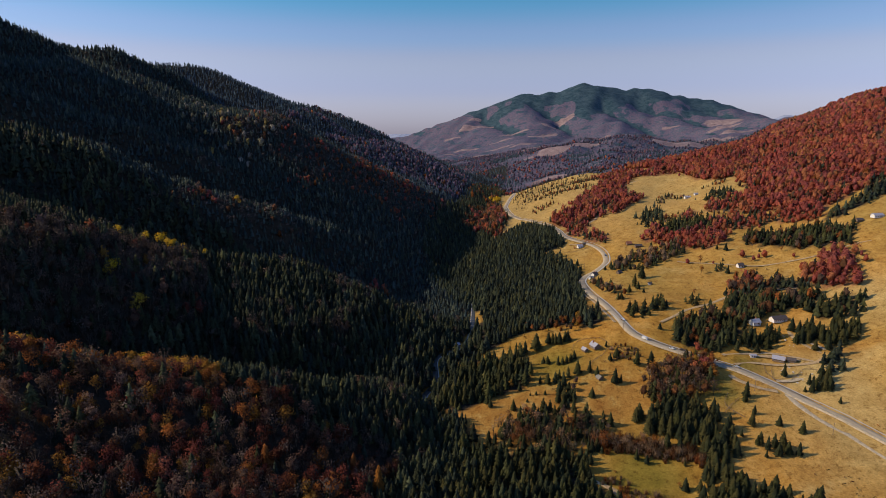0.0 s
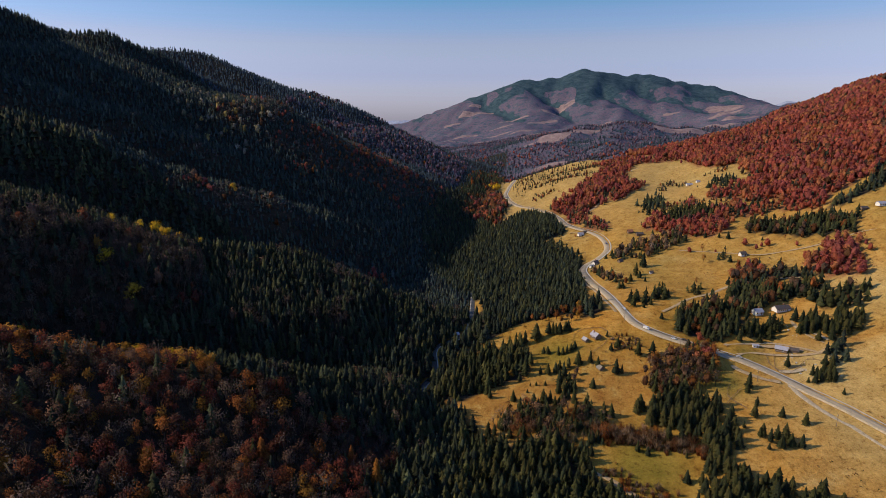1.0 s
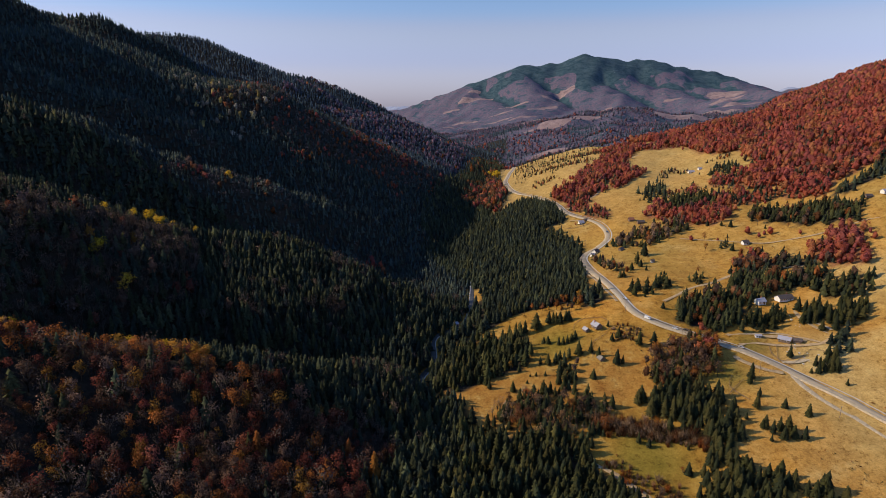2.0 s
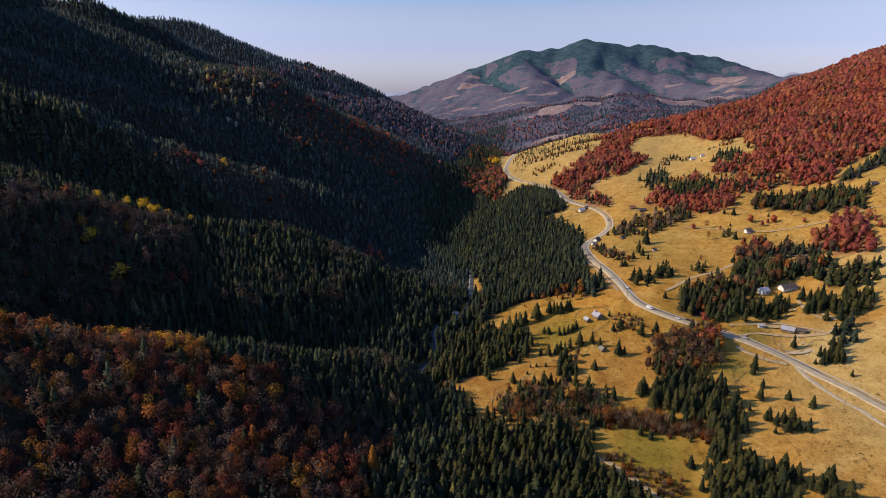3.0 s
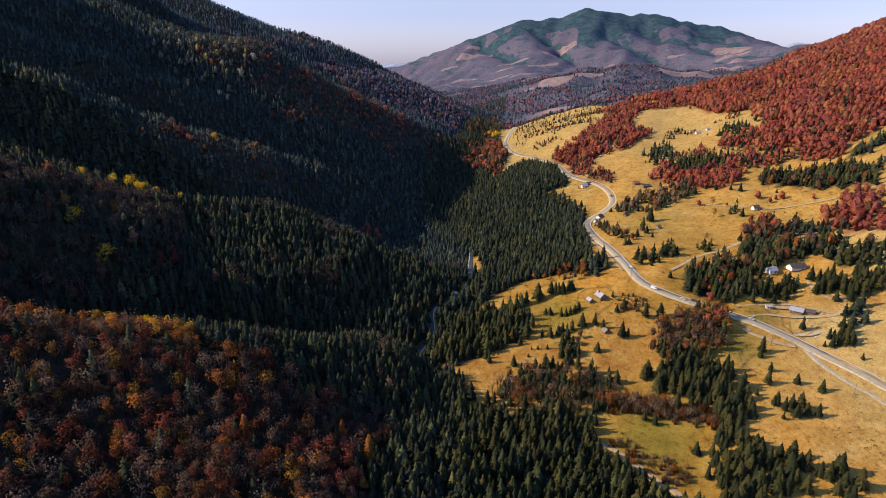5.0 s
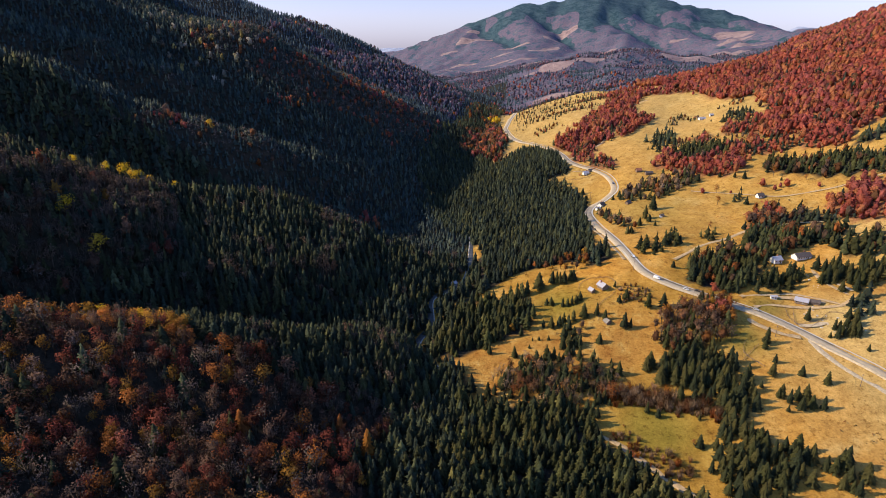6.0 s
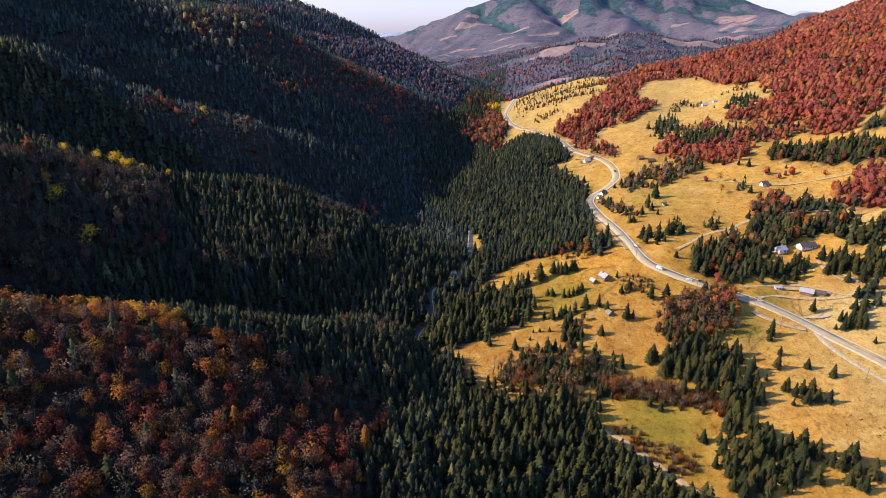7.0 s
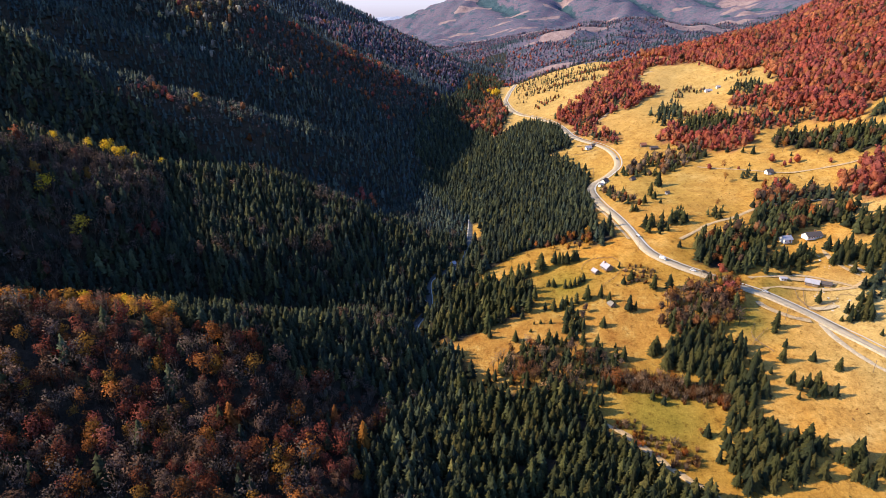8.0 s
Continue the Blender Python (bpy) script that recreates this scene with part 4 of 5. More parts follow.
covers = {"litter_shade": litter_shade, "russet": russet, "woods": far_wood, "pine_shade": pine_shade_at(gx, gy) * far_wood,
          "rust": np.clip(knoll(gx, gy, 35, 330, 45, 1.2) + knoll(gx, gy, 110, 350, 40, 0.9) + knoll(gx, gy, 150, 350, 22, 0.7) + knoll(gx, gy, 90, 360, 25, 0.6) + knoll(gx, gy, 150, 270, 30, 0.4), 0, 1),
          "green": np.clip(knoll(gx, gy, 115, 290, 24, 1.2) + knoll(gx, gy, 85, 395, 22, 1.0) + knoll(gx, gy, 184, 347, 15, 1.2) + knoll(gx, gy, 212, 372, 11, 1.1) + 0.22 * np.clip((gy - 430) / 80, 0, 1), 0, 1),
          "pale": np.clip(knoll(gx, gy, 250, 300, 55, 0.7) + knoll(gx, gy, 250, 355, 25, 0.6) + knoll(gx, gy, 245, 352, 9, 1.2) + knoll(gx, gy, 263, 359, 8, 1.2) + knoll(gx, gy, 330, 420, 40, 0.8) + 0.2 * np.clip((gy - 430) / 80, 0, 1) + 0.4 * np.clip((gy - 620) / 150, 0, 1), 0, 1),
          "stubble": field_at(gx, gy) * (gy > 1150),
          "distant_haze": np.clip((gy - 4420) / 60, 0, 1)}
for name, values in covers.items():
    a = ground.data.attributes.new(name, "FLOAT", "POINT")
    a.data.foreach_set("value", values.astype(np.float32))

# ---- helpers for things ----
def part(name, bm, material, parent=None, label=""):
    me = bpy.data.meshes.new(name)
    bm.to_mesh(me)
    bm.free()
    me.materials.append(material)
    ob = new(name, me)
    ob.parent = parent
    return tagged(ob, label)


def thing(name, x, y, turn=0.0, lift=0.0):
    ob = new(name)
    ob.matrix_world = pose(x, y, float(height(x, y)) + lift, 0, 0, turn)
    return ob


def box(bm, cx, cy, cz, sx, sy, sz, bevel=0.0):
    got = bmesh.ops.create_cube(bm, size=1, matrix=Matrix.LocRotScale((cx, cy, cz), None, (sx, sy, sz)))
    if bevel:
        edges = list({e for v in got["verts"] for e in v.link_edges})
        bmesh.ops.bevel(bm, geom=edges, offset=bevel, segments=1, affect="EDGES")


def boxes(*rows, bevel=0.0):
    bm = bmesh.new()
    for r in rows:
        box(bm, *r, bevel=bevel)
    return bm


def prism(pts, x0, x1):
    """A solid with the outline pts in the y-z plane, from x0 to x1."""
    bm = bmesh.new()
    a = [bm.verts.new((x0, y, z)) for y, z in pts]
    b = [bm.verts.new((x1, y, z)) for y, z in pts]
    n = len(pts)
    bm.faces.new(a)
    bm.faces.new(b[::-1])
    for i in range(n):
        bm.faces.new((a[i], b[i], b[(i + 1) % n], a[(i + 1) % n]))
    bmesh.ops.recalc_face_normals(bm, faces=bm.faces)
    return bm


def sides(line):
    d = np.gradient(line, axis=0)
    d /= np.hypot(d[:, 0], d[:, 1])[:, None]
    return np.stack([d[:, 1], -d[:, 0]], -1)


def ribbon(name, line, width, lift, material, offset=0.0, skirt=0.8, level=None):
    """A raised strip of road, track or water that follows the land."""
    n = sides(line)
    mid = line + n * offset
    z = height(mid[:, 0], mid[:, 1]) if level is None else level
    z = np.convolve(np.pad(z, 3, "edge"), np.ones(7) / 7, "valid") + lift
    cols = []
    for off, drop in ((-width / 2 - 0.5, skirt), (-width / 2, 0), (0, -0.06 if width > 3 else 0), (width / 2, 0), (width / 2 + 0.5, skirt)):
        q = mid + n * off
        cols.append(np.c_[q, z - drop])
    v = np.stack(cols, 1).reshape(-1, 3)
    k = len(cols)
    i = (np.arange(len(line) - 1)[:, None] * k + np.arange(k - 1)).ravel()
    return new(name, mesh_from(name, v, np.stack([i, i + 1, i + k + 1, i + k], -1), material, True))


# ---- road, tracks and river ----
tagged(ribbon("road", ROAD, 5.4, 0.5, ASPHALT), "pale grey asphalt country road winding along the valley", "road", kind="structure")
for off in (-2.45, 2.45):
    tagged(ribbon("trim", ROAD, 0.14, 0.56, PAINT, off, 0.03), "white edge line on the road", "road marking", kind="structure")
tagged(ribbon("road_verge", ROAD, 7.8, 0.22, GRAVEL), "light gravel verge beside the road", "verge", kind="structure")
TRACKS = (("light gravel farm track forking off the road", 3.4, ((221, 347), (223, 338), (224, 331), (227, 321), (231, 312), (237, 303), (250, 272), (275, 205))),
          ("pale dirt lane past the trailer hut", 2.4, ((200, 383), (206, 385), (219, 384), (231, 385), (243, 380), (250, 373), (256, 368))),
          ("bare trodden earth along the road bank", 3.6, ((197, 366), (197, 359), (204, 351), (211, 346), (218, 343))),
          ("pale dirt track across the upper meadow", 2.2, ((232, 548), (260, 529), (284, 512), (311, 504), (342, 498), (380, 490))),
          ("earthen track along the meadow bank", 3.4, ((84, 290), (93, 283), (105, 267), (115, 253), (124, 243), (135, 225))),
          ("pale dirt lane to the farmstead", 2.6, ((262, 408), (258, 397), (262, 381), (267, 373), (260, 367), (250, 367), (236, 370), (214, 376), (204, 372))),
          ("worn dirt track skirting the spruces", 2.2, ((172, 428), (190, 441), (204, 450), (223, 455), (249, 466), (278, 465), (306, 457))),
          ("pale earth path beside the road", 1.8, ((130, 512), (133, 484), (135, 455), (137, 430))),
          ("dirt lane to the roadside house", 2.2, ((170, 646), (160, 650), (148, 655))),
          ("pale trampled earth of the farmyard", 4.0, ((222, 383), (233, 380), (244, 377), (249, 371))),
          ("white gravel strip beside the farm gardens", 3.0, ((224, 356), (233, 354), (245, 356), (247, 348), (248, 342))),
          ("pale stony bank below the spruces", 2.6, ((257, 396), (263, 390), (267, 382), (269, 376))),
          ("dirt track winding up the hillside meadow", 2.0, ((150, 690), (190, 720), (215, 760), (240, 830), (300, 870))))
for label, wide, pts in TRACKS:
    tagged(ribbon("track", smooth_line(pts), wide, 0.2, EARTH if "earth" in label or "dirt" in label else GRAVEL, 0, 0.25), label, "track", kind="structure")
STREAM = smooth_line([(x, y) for y, x in RIVER if 310 < y < 650])
bed = height(STREAM[:, 0], STREAM[:, 1])
tagged(ribbon("water", STREAM, 3.4, 0.9, WATER, 0, 0.3, bed), "shallow mountain river with grey rippled water", "river", kind="structure")
tagged(ribbon("river_bank", STREAM, 5.2, 0.6, STONE, 0, 0.8, bed), "pale stony banks of the mountain river", "river bank", kind="structure")


# ---- single trees ----
def tree_mesh(name, kind, shape, tint, leaves):
    v, f, s, bark = shape
    use = f if leaves else bark
    ids = np.unique(use)
    back = np.zeros(len(v), int)
    back[ids] = np.arange(len(ids))
    out = v[ids] * (1, 1, 0) + (0, 0, 0.09) if "larch" in kind or "spruce" in kind else (v[ids] - (0, 0, 0.4)) * (1, 1, 0.8)
    out = out / np.maximum(np.linalg.norm(out, axis=1), 1e-6)[:, None]
    me = mesh_from(name, v[ids], back[use], LEAF if leaves else BARK, leaves, out if leaves else None)
    if leaves:
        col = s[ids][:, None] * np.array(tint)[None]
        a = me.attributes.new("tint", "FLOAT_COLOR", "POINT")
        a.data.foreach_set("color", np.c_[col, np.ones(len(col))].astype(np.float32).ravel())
    return me


def make_tree(name, shape, tint, label, category, group):
    tree = new(name)
    for piece, leaves in (("trunk", False), ("crown", True)):
        ob = new(piece, tree_mesh(piece, name, shape, tint, leaves))
        ob.parent = tree
    return tagged(tree, label, category, group)


def plant_singles(first, rows, rnd):
    """Copies of the given trees at (x, y, height); the models themselves take the first places."""
    for i, (x, y, h) in enumerate(rows):
        k = i % len(first)
        h = h * rnd.uniform(0.92, 1.12)
        m = pose(x, y, float(height(x, y)) - 0.1, 0, 0, rnd.uniform(0, 360))
        ob = first[k] if i < len(first) else copy_thing(first[k], m)
        w = h * rnd.uniform(1.0, 1.35)
        ob.matrix_basis = m @ Matrix.Diagonal((w, w, h, 1))


MEADOW_TREES = ((196, 340, 11), (193, 336, 6), (193, 324, 7), (187, 315, 9), (203, 314, 7), (213, 307, 8), (177, 307, 5), (182, 299, 7), (186, 295, 9), (195, 296, 11), (190, 291, 8), (196, 292, 8), (182, 289, 5), (184, 253, 10), (190, 257, 10), (184, 246, 9), (189, 249, 10), (187, 244, 7), (247, 326, 5), (235, 342, 5), (242, 340, 7), (246, 340, 9), (249, 349, 8), (250, 341, 8), (231, 359, 9))
HOUSE_TREES = ((28, 417, 9), (33, 433, 5), (72, 415, 13), (75, 398, 6), (78, 397, 6), (85, 393, 7), (88, 392, 7), (91, 392, 7), (94, 393, 7), (97, 395, 7), (96, 378, 10), (104, 377, 11), (108, 372, 8), (69, 375, 6), (74, 374, 8), (81, 374, 8), (100, 353, 7), (32, 354, 7), (47, 349, 8), (60, 362, 3), (64, 362, 3), (70, 361, 4), (57, 355, 3), (103, 336, 4), (13, 334, 5), (32, 319, 8), (41, 331, 9))
BANK_TREES = ((85, 417, 10), (82, 418, 10), (87, 416, 10), (90, 416, 9), (95, 417, 9), (97, 417, 8), (138, 379, 10), (148, 379, 10), (158, 376, 10), (173, 380, 8), (126, 388, 8), (121, 386, 6), (122, 401, 5), (118, 363, 11), (122, 363, 7), (100, 352, 6), (105, 327, 10), (132, 276, 9), (113, 300, 8), (118, 297, 6), (138, 292, 5), (77, 351, 9), (79, 345, 9), (84, 353, 8), (85, 340, 10))
ROADSIDE_TREES = ((188, 521, 13), (176, 504, 12), (177, 497, 8), (167, 491, 7), (179, 488, 5), (167, 439, 7), (168, 418, 6), (181, 642, 8), (172, 566, 8), (166, 565, 5), (146, 601, 8), (147, 587, 6), (245, 565, 8), (237, 563, 10), (234, 566, 9), (337, 483, 6), (261, 505, 7), (289, 474, 4), (264, 564, 7), (258, 573, 7), (273, 554, 6), (304, 533, 4), (279, 548, 8))
ORANGE_TREES = ((97, 444, 8), (101, 446, 8), (111, 444, 9), (249, 535, 9), (240, 512, 8), (137, 317, 5), (176, 377, 10), (181, 374, 10), (187, 381, 9), (129, 277, 5), (48, 372, 8), (218, 474, 6), (302, 543, 9), (318, 521, 6), (33, 428, 4))
rnd = random.Random(5)
FULL = [spruce_shape(100 + i, 12, 17) for i in range(6)]
spruces = [make_tree("spruce_tree", FULL[i], TINTS["sunlit_spruce"][i % 4], "dark green spruce standing alone on the dry meadow", "tree", "spruce trees on the meadow") for i in range(6)]
plant_singles(spruces, MEADOW_TREES + HOUSE_TREES, rnd)
spruces = [make_tree("spruce_tree", FULL[i], TINTS["sunlit_spruce"][(i + 1) % 4], "dark green spruce on the grassy bank by the road", "tree", "spruce trees by the road") for i in range(6)]
plant_singles(spruces, BANK_TREES + ROADSIDE_TREES, rnd)
for stand in SINGLE:
    kind, gap, tall, poly = STANDS[stand]
    rows = [(x, y, rnd.uniform(*tall)) for x, y in cleared(scatter(poly, gap, rs))]
    near_road = "by the road" if stand in ("right_row", "rocks_c") else "on the meadow"
    spruces = [make_tree("spruce_tree", FULL[i], TINTS["sunlit_spruce"][(i + 2) % 4], "dark green spruce in a close group " + near_road, "tree", "grouped spruces " + near_road)
               for i in range(min(6, len(rows)))]
    plant_singles(spruces, rows, rnd)
maples = [make_tree("broadleaf_tree", BROAD_CLOSE[i], TINTS["orange"][i % 4], "broad-leaved tree with rust-orange autumn leaves", "tree", "orange autumn trees") for i in range(4)]
plant_singles(maples, ORANGE_TREES, rnd)
lindens = [make_tree("broadleaf_tree", BROAD_CLOSE[i], TINTS["yellow"][i % 2], "bright yellow autumn tree among dark spruces", "tree", "yellow autumn trees") for i in range(3)]
plant_singles(lindens, ((-219, 365, 14), (-194, 348, 15), (-224, 421, 12), (-219, 431, 14), (-211, 426, 12), (-207, 423, 12), (-212, 439, 11), (-201, 430, 12), (-190, 443, 12), (-240, 414, 12), (-184, 505, 11)), rnd)


larches = [make_tree("larch_tree", FULL[i], TINTS["orange"][i], "tall orange autumn larch in the mixed wood", "tree", "orange larches") for i in range(3)]
plant_singles(larches, ((-32, 251, 17), (-46, 262, 13), (-95, 268, 12), (-62, 256, 11), (-84, 244, 12)), rnd)


# ---- houses, barns and sheds ----
def house(name, label, x, y, turn, long, deep, eaves, rise, wall_mat, roof_mat, windows=2, chimney=True):
    h = thing(name, x, y, turn, -0.3)
    tagged(h, label, "house" if name == "house" else "shed")
    ridge = eaves + rise
    body = prism(((-deep / 2, 0), (deep / 2, 0), (deep / 2, eaves), (0, ridge), (-deep / 2, eaves)), -long / 2, long / 2)
    wall = part("wall", body, wall_mat, h)
    o, k = 0.5, rise / (deep / 2)
    for s in (-1, 1):
        edge = s * (deep / 2 + o)
        sheet_bm = prism(((0, ridge + 0.05), (0, ridge + 0.23), (edge, eaves - o * k + 0.23), (edge, eaves - o * k + 0.05)), -long / 2 - o, long / 2 + o)
        part("roof", sheet_bm, roof_mat, h)
    door = part("door", boxes((long * 0.28, -deep / 2 - 0.03, 1.25, 0.95, 0.08, 2.0), bevel=0.015), TIMBER, h, "brown plank door")
    part("handle", boxes((long * 0.28 + 0.36, -deep / 2 - 0.1, 1.25, 0.12, 0.06, 0.04)), STEEL, door)
    for i in range(windows):
        for s in (-1, 1):
            wx = -long * 0.36 + i * long * 0.5 / max(1, windows - 1) if windows > 1 else -long * 0.2
            fr = part("window", boxes((wx, s * (deep / 2 + 0.03), eaves * 0.62, 1.0, 0.07, 1.1), bevel=0.015), PLASTER, h, "white framed window")
            part("pane", boxes((wx, s * (deep / 2 + 0.06), eaves * 0.62, 0.8, 0.03, 0.9)), GLASS, fr)
    if chimney:
        part("chimney", boxes((long * 0.2, deep * 0.15, ridge + 0.2, 0.6, 0.6, 1.6), (long * 0.2, deep * 0.15, ridge + 1.05, 0.75, 0.75, 0.15)), ROOF_RED, h, "brick chimney")
    return h


house("house", "timber farmhouse with a pale sheet-metal roof on a knoll", 114, 402, 112, 6.4, 5.2, 2.3, 2.1, TIMBER, ROOF_PALE)
house("shed", "small timber shed with a pale roof beside the farmhouse", 106, 400, 115, 3.8, 3.0, 1.9, 1.3, TIMBER, ROOF_PALE, 0, False)
house("house", "long white house with a dark roof among spruces", 260, 420, 12, 12.0, 5.6, 2.7, 2.0, PLASTER, ROOF_DARK, 4)
house("house", "weathered barn with a pale metal roof by the yard", 236, 375, -35, 7.2, 4.2, 2.3, 1.7, TIMBER, ROOF_PALE, 2, False)
house("shed", "small grey hay shed with a shingle roof on the slope", 109, 369, 110, 3.8, 3.2, 1.6, 1.5, TIMBER, ROOF_GREY, 0, False)
house("house", "roadside house with a dark roof and white walls", 153, 556, 40, 6.0, 4.5, 2.4, 1.9, PLASTER, ROOF_DARK)
house("shed", "roadside outbuilding with a pale roof", 148, 549, 35, 4.2, 3.0, 2.0, 1.2, PLASTER, ROOF_PALE, 1, False)
house("house", "small white cottage with a dark roof on the upper meadow", 276, 513, 10, 5.4, 4.2, 2.3, 1.9, PLASTER, ROOF_DARK)
house("shed", "dark timber hay barn on the open meadow", 174, 544, 30, 4.2, 3.2, 1.7, 1.6, TIMBER, ROOF_DARK, 0, False)
house("shed", "tiny pale hut on the meadow near spruces", 190, 504, 10, 2.6, 2.2, 1.8, 1.0, PLASTER, ROOF_DARK, 0, False)
house("house", "white house with a grey roof beside the road bend", 158, 642, 15, 5.6, 4.2, 2.2, 1.8, PLASTER, ROOF_PALE)
house("shed", "dark timber shed behind the roadside house", 164, 646, 20, 4.2, 3.0, 1.8, 1.2, TIMBER, ROOF_DARK, 0, False)
house("shed", "brown timber hut on the mid meadow", 205, 614, 5, 5.0, 4.0, 2.2, 1.8, TIMBER, ROOF_RED, 0, False)
house("shed", "low timber barn on the mid meadow", 212, 604, 5, 7.0, 4.0, 2.0, 1.5, TIMBER, ROOF_DARK, 0, False)
house("house", "long white farmhouse high on the meadow", 323, 748, 5, 7.5, 4.0, 2.2, 1.5, PLASTER, ROOF_PALE, 3)
house("shed", "white outbuilding beside the high farmhouse", 333, 746, 5, 4.2, 3.2, 2.0, 1.3, PLASTER, ROOF_PALE, 1, False)
house("house", "white cottage with a pale roof half hidden by spruces", 241, 418, 15, 6.5, 5.0, 2.8, 2.0, PLASTER, ROOF_PALE)
house("shed", "pale riverside hut by the water", 11, 441, 40, 5.0, 3.5, 2.4, 1.2, PLASTER, ROOF_PALE, 1, False)
house("house", "white farm building on the high eastern pasture", 404, 523, 5, 9.0, 5.0, 2.6, 1.7, PLASTER, ROOF_PALE, 3)
house("shed", "brown timber sheepfold on the eastern pasture", 390, 526, 5, 6.0, 4.0, 2.0, 1.5, TIMBER, ROOF_DARK, 0, False)


house("shed", "small white trailer hut standing in the yard", 221, 381, -10, 3.6, 2.1, 1.9, 0.5, PLASTER, ROOF_PALE, 1, False)
house("shed", "low timber byre behind the barn", 243, 372, -30, 5.0, 3.0, 1.9, 1.2, TIMBER, ROOF_DARK, 0, False)


# ---- vehicles on the road ----
def car(label, at, paint_col, side=1.5, van=False):
    n = sides(ROAD)
    i = int(np.argmin(np.hypot(ROAD[:, 0] - at[0], ROAD[:, 1] - at[1])))
    p = ROAD[i] + n[i] * side
    d = ROAD[i + 1] - ROAD[i]
    turn = math.degrees(math.atan2(d[1], d[0]))
    c = new("van" if van else "car")
    c.matrix_world = pose(p[0], p[1], float(height(ROAD[i][0], ROAD[i][1])) + 0.5, 0, 0, turn) @ Matrix.Scale(0.85, 4)
    tagged(c, label, "van" if van else "car", "vehicles on the road")
    mat = simple("car_paint", paint_col, 0.3, 1.0, 0.05, 0.5)
    if van:
        side_line = ((-2.6, 0.35), (2.6, 0.35), (2.6, 1.1), (2.2, 1.3), (1.7, 2.2), (-2.6, 2.3))
        cab = ((1.0, 1.3), (2.12, 1.3), (1.72, 2.05), (1.0, 2.05))
    else:
        side_line = ((-2.1, 0.35), (2.1, 0.35), (2.1, 0.75), (1.9, 0.88), (1.0, 0.95), (0.45, 1.45), (-1.2, 1.48), (-1.8, 1.0), (-2.1, 0.95))
        cab = ((-1.55, 1.0), (0.9, 0.98), (0.42, 1.4), (-1.15, 1.42))
    body = prism(side_line, -0.85, 0.85)
    bmesh.ops.rotate(body, verts=body.verts, matrix=Matrix.Rotation(-math.pi / 2, 3, "Z"))
    part("body", body, mat, c)
    gl = prism(cab, -0.87, 0.87)
    bmesh.ops.rotate(gl, verts=gl.verts, matrix=Matrix.Rotation(-math.pi / 2, 3, "Z"))
    part("window", gl, GLASS, c, "dark side windows")
    for wx in (-1.35, 1.35):
        for wy in (-0.78, 0.78):
            bm = bmesh.new()
            bmesh.ops.create_cone(bm, cap_ends=True, segments=14, radius1=0.34, radius2=0.34, depth=0.22,
                                  matrix=Matrix.Translation((wx, wy, 0.34)) @ Matrix.Rotation(math.pi / 2, 4, "X"))
            wheel = part("wheel", bm, RUBBER, c, "black rubber wheel")
            bm = bmesh.new()
            bmesh.ops.create_cone(bm, cap_ends=True, segments=10, radius1=0.2, radius2=0.2, depth=0.25,
                                  matrix=Matrix.Translation((wx, wy, 0.34)) @ Matrix.Rotation(math.pi / 2, 4, "X"))
            part("rim", bm, STEEL, wheel)


car("white van driving along the country road", (153, 407), (0.8, 0.8, 0.8), 1.5, True)
car("white car driving along the country road", (168, 391), (0.75, 0.75, 0.75), 1.5)
car("dark car on the country road", (173, 388), (0.05, 0.05, 0.06), -1.5)
car("white car near the road bend", (143, 434), (0.75, 0.76, 0.78), -1.5)
car("dark blue car at the far bend", (177, 600), (0.05, 0.07, 0.14), 1.5)
car("silver car by the junction", (203, 368), (0.5, 0.5, 0.5), -1.5)


# ---- guard rail, poles and fences ----
def guard_rail(x0, x1):
    n = sides(ROAD)
    near = ROAD[(ROAD[:, 0] > x0) & (ROAD[:, 0] < x1) & (ROAD[:, 1] < 380)]
    nn = n[(ROAD[:, 0] > x0) & (ROAD[:, 0] < x1) & (ROAD[:, 1] < 380)]
    line = near + nn * 4.1
    root = tagged(thing("guard_rail", line[0, 0], line[0, 1]), "galvanised steel guard rail along the road edge", "guard rail")
    inv = root.matrix_world.inverted()
    z = height(near[:, 0], near[:, 1]) + 0.35
    post = boxes((0, 0, 0.35, 0.12, 0.12, 0.9))
    me = bpy.data.meshes.new("post")
    post.to_mesh(me)
    post.free()
    me.materials.append(STEEL)
    for i in range(len(line)):
        ob = new("post", me)
        ob.parent = root
        ob.matrix_basis = inv @ pose(line[i, 0], line[i, 1], z[i])
    for i in range(len(line) - 1):
        a, b = Vector((*line[i], z[i] + 0.65)), Vector((*line[i + 1], z[i + 1] + 0.65))
        bm = boxes((0, 0, 0, (b - a).length * 1.02, 0.08, 0.22), bevel=0.02)
        ob = part("rail", bm, STEEL, root)
        ob.matrix_basis = inv @ Matrix.Translation((a + b) / 2) @ (b - a).to_track_quat("X", "Z").to_matrix().to_4x4()


guard_rail(196, 262)


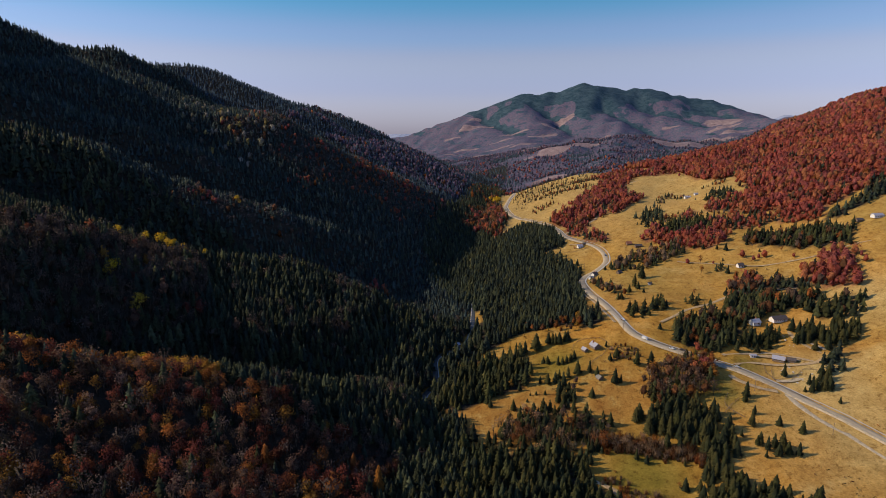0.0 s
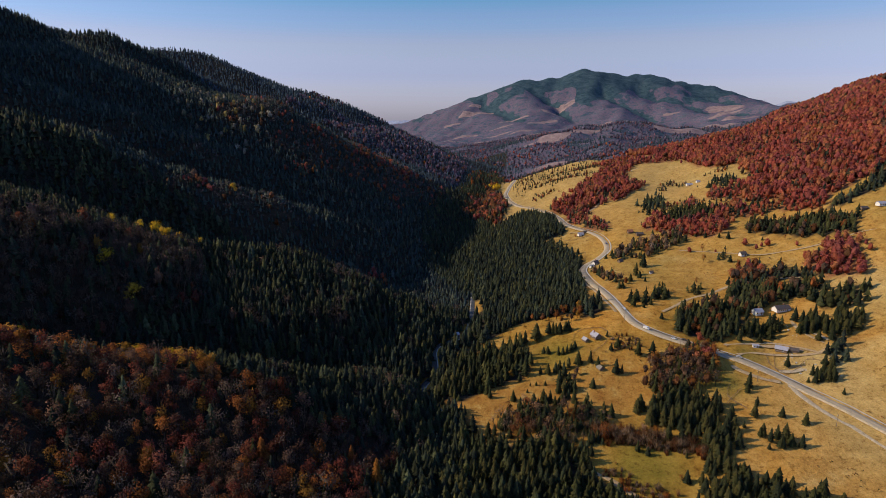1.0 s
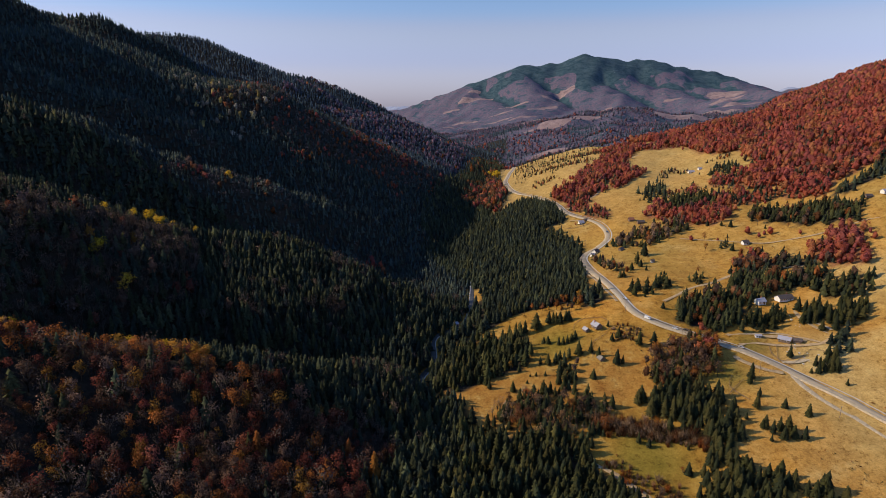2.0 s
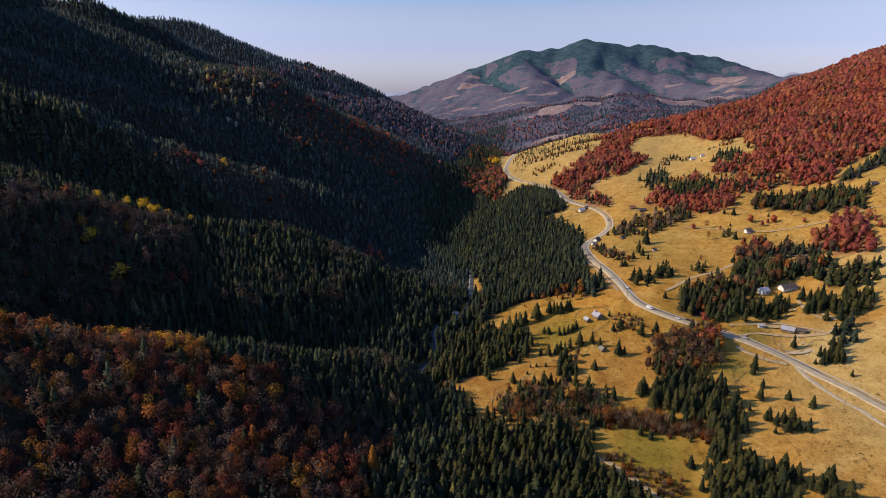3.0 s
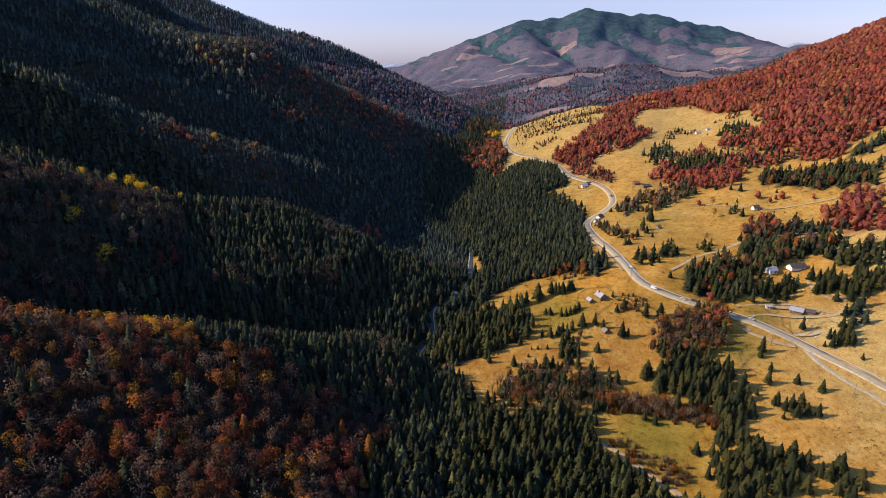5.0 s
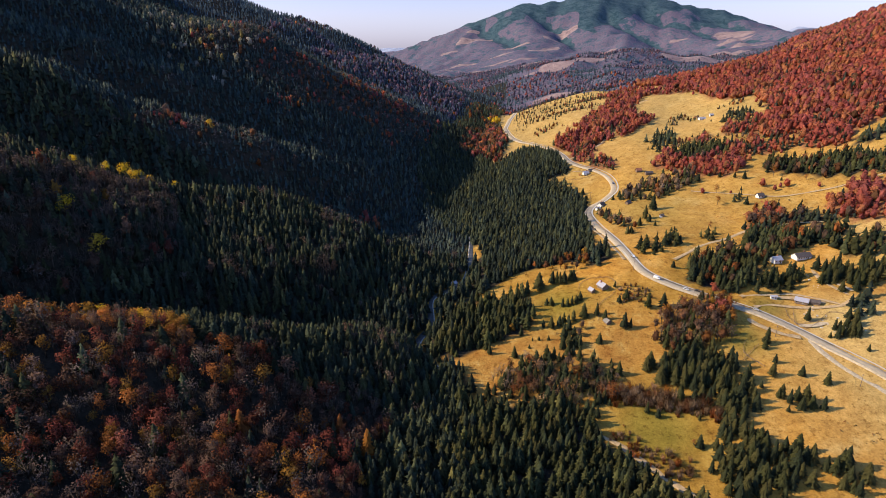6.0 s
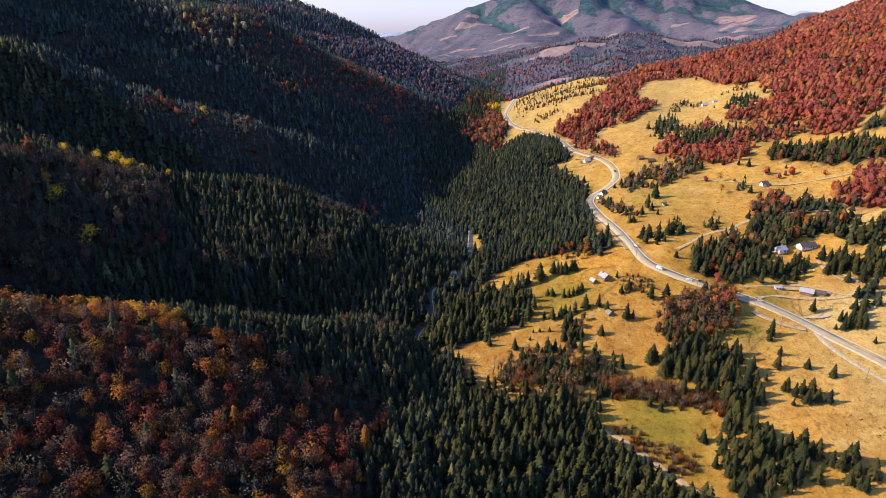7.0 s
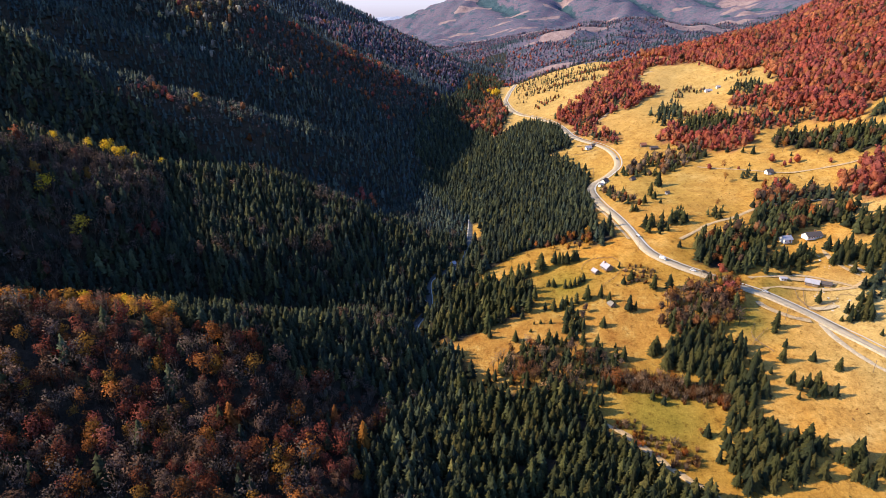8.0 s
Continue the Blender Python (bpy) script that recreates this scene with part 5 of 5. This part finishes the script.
def fence(label, pts, gap=3.0):
    line = smooth_line(pts, gap)
    z = height(line[:, 0], line[:, 1])
    root = tagged(thing("fence", line[0, 0], line[0, 1]), label, "fence", "wooden fences")
    inv = root.matrix_world.inverted()
    bm = boxes((0, 0, 0.5, 0.14, 0.14, 1.5), bevel=0.02)
    me = bpy.data.meshes.new("post")
    bm.to_mesh(me)
    bm.free()
    me.materials.append(TIMBER)
    for i in range(len(line)):
        ob = new("post", me)
        ob.parent = root
        ob.matrix_basis = inv @ pose(line[i, 0], line[i, 1], z[i])
    for i in range(len(line) - 1):
        for up in (0.5, 1.0):
            a, b = Vector((*line[i], z[i] + up)), Vector((*line[i + 1], z[i + 1] + up))
            ob = part("rail", boxes((0, 0, 0, (b - a).length, 0.06, 0.14)), TIMBER, root)
            ob.matrix_basis = inv @ Matrix.Translation((a + b) / 2) @ (b - a).to_track_quat("X", "Z").to_matrix().to_4x4()


fence("weathered wooden fence round the farmhouse knoll", ((120, 412), (124, 404), (118, 393), (108, 386), (104, 372)))
fence("weathered wooden fence across the meadow by the farmhouse", ((97, 402), (100, 410), (108, 414), (120, 412)))
fence("weathered wooden fence beside the barn yard", ((224, 372), (222, 362), (227, 352), (236, 356)))
fence("weathered wooden fence between the yard and the road", ((229, 372), (225, 363), (223, 356), (232, 357), (242, 357)))
fence("weathered wooden fence across the sunny pasture", ((177, 328), (184, 334), (191, 339)))
fence("weathered wooden fence round the rocky pasture", ((236, 356), (246, 362), (252, 358)))
fence("weathered wooden fence along the field edge", ((186, 322), (180, 334), (186, 344)))
fence("weathered wooden fence by the upper roadside house", ((140, 640), (150, 636), (166, 634)))


def pole(x, y, tall=8.0):
    p = tagged(thing("utility_pole", x, y, 30), "grey wooden utility pole with a cross arm beside the road", "pole", "utility poles")
    bm = bmesh.new()
    bmesh.ops.create_cone(bm, cap_ends=True, segments=8, radius1=0.16, radius2=0.11, depth=tall, matrix=Matrix.Translation((0, 0, tall / 2 - 0.3)))
    part("shaft", bm, TIMBER, p)
    arm = part("cross_arm", boxes((0, 0, tall - 0.9, 1.8, 0.12, 0.14), bevel=0.02), TIMBER, p)
    for s in (-0.75, 0.0, 0.75):
        bm = bmesh.new()
        bmesh.ops.create_cone(bm, cap_ends=True, segments=8, radius1=0.06, radius2=0.04, depth=0.2, matrix=Matrix.Translation((s, 0, tall - 0.73)))
        part("insulator", bm, PLASTER, arm)


for x, y in ((228, 303), (204, 345), (168, 381), (139, 416), (133, 470), (150, 585), (168, 660)):
    pole(x, y)

# ---- stones about the pasture and river ----
def rock_mesh(seed):
    r = random.Random(seed)
    bm = bmesh.new()
    bmesh.ops.create_icosphere(bm, subdivisions=2, radius=1)
    for v in bm.verts:
        v.co *= 0.75 + 0.4 * noise.noise(v.co * 1.3 + Vector((seed, 0, 0))) + r.uniform(-0.05, 0.05)
        v.co.z *= 0.6
    me = bpy.data.meshes.new("boulder")
    bm.to_mesh(me)
    bm.free()
    me.materials.append(STONE)
    return me


ROCKS = [rock_mesh(i) for i in range(4)]
for cx, cy, r0, n in ((256, 392, 9, 14), (244, 352, 9, 16), (250, 345, 7, 10), (236, 366, 6, 8)):
    for i in range(n):
        a, d = rnd.uniform(0, 6.28), r0 * rnd.uniform(0.1, 1) ** 0.6
        x, y = cx + d * math.cos(a), cy + d * math.sin(a)
        s = rnd.uniform(0.35, 1.1)
        ob = tagged(new("boulder", ROCKS[i % 4]), "pale weathered boulder on the pasture", "boulder", "boulders on the pasture")
        ob.matrix_basis = pose(x, y, float(height(x, y)) + 0.1 * s, 0, 0, rnd.uniform(0, 360)) @ Matrix.Scale(s, 4)
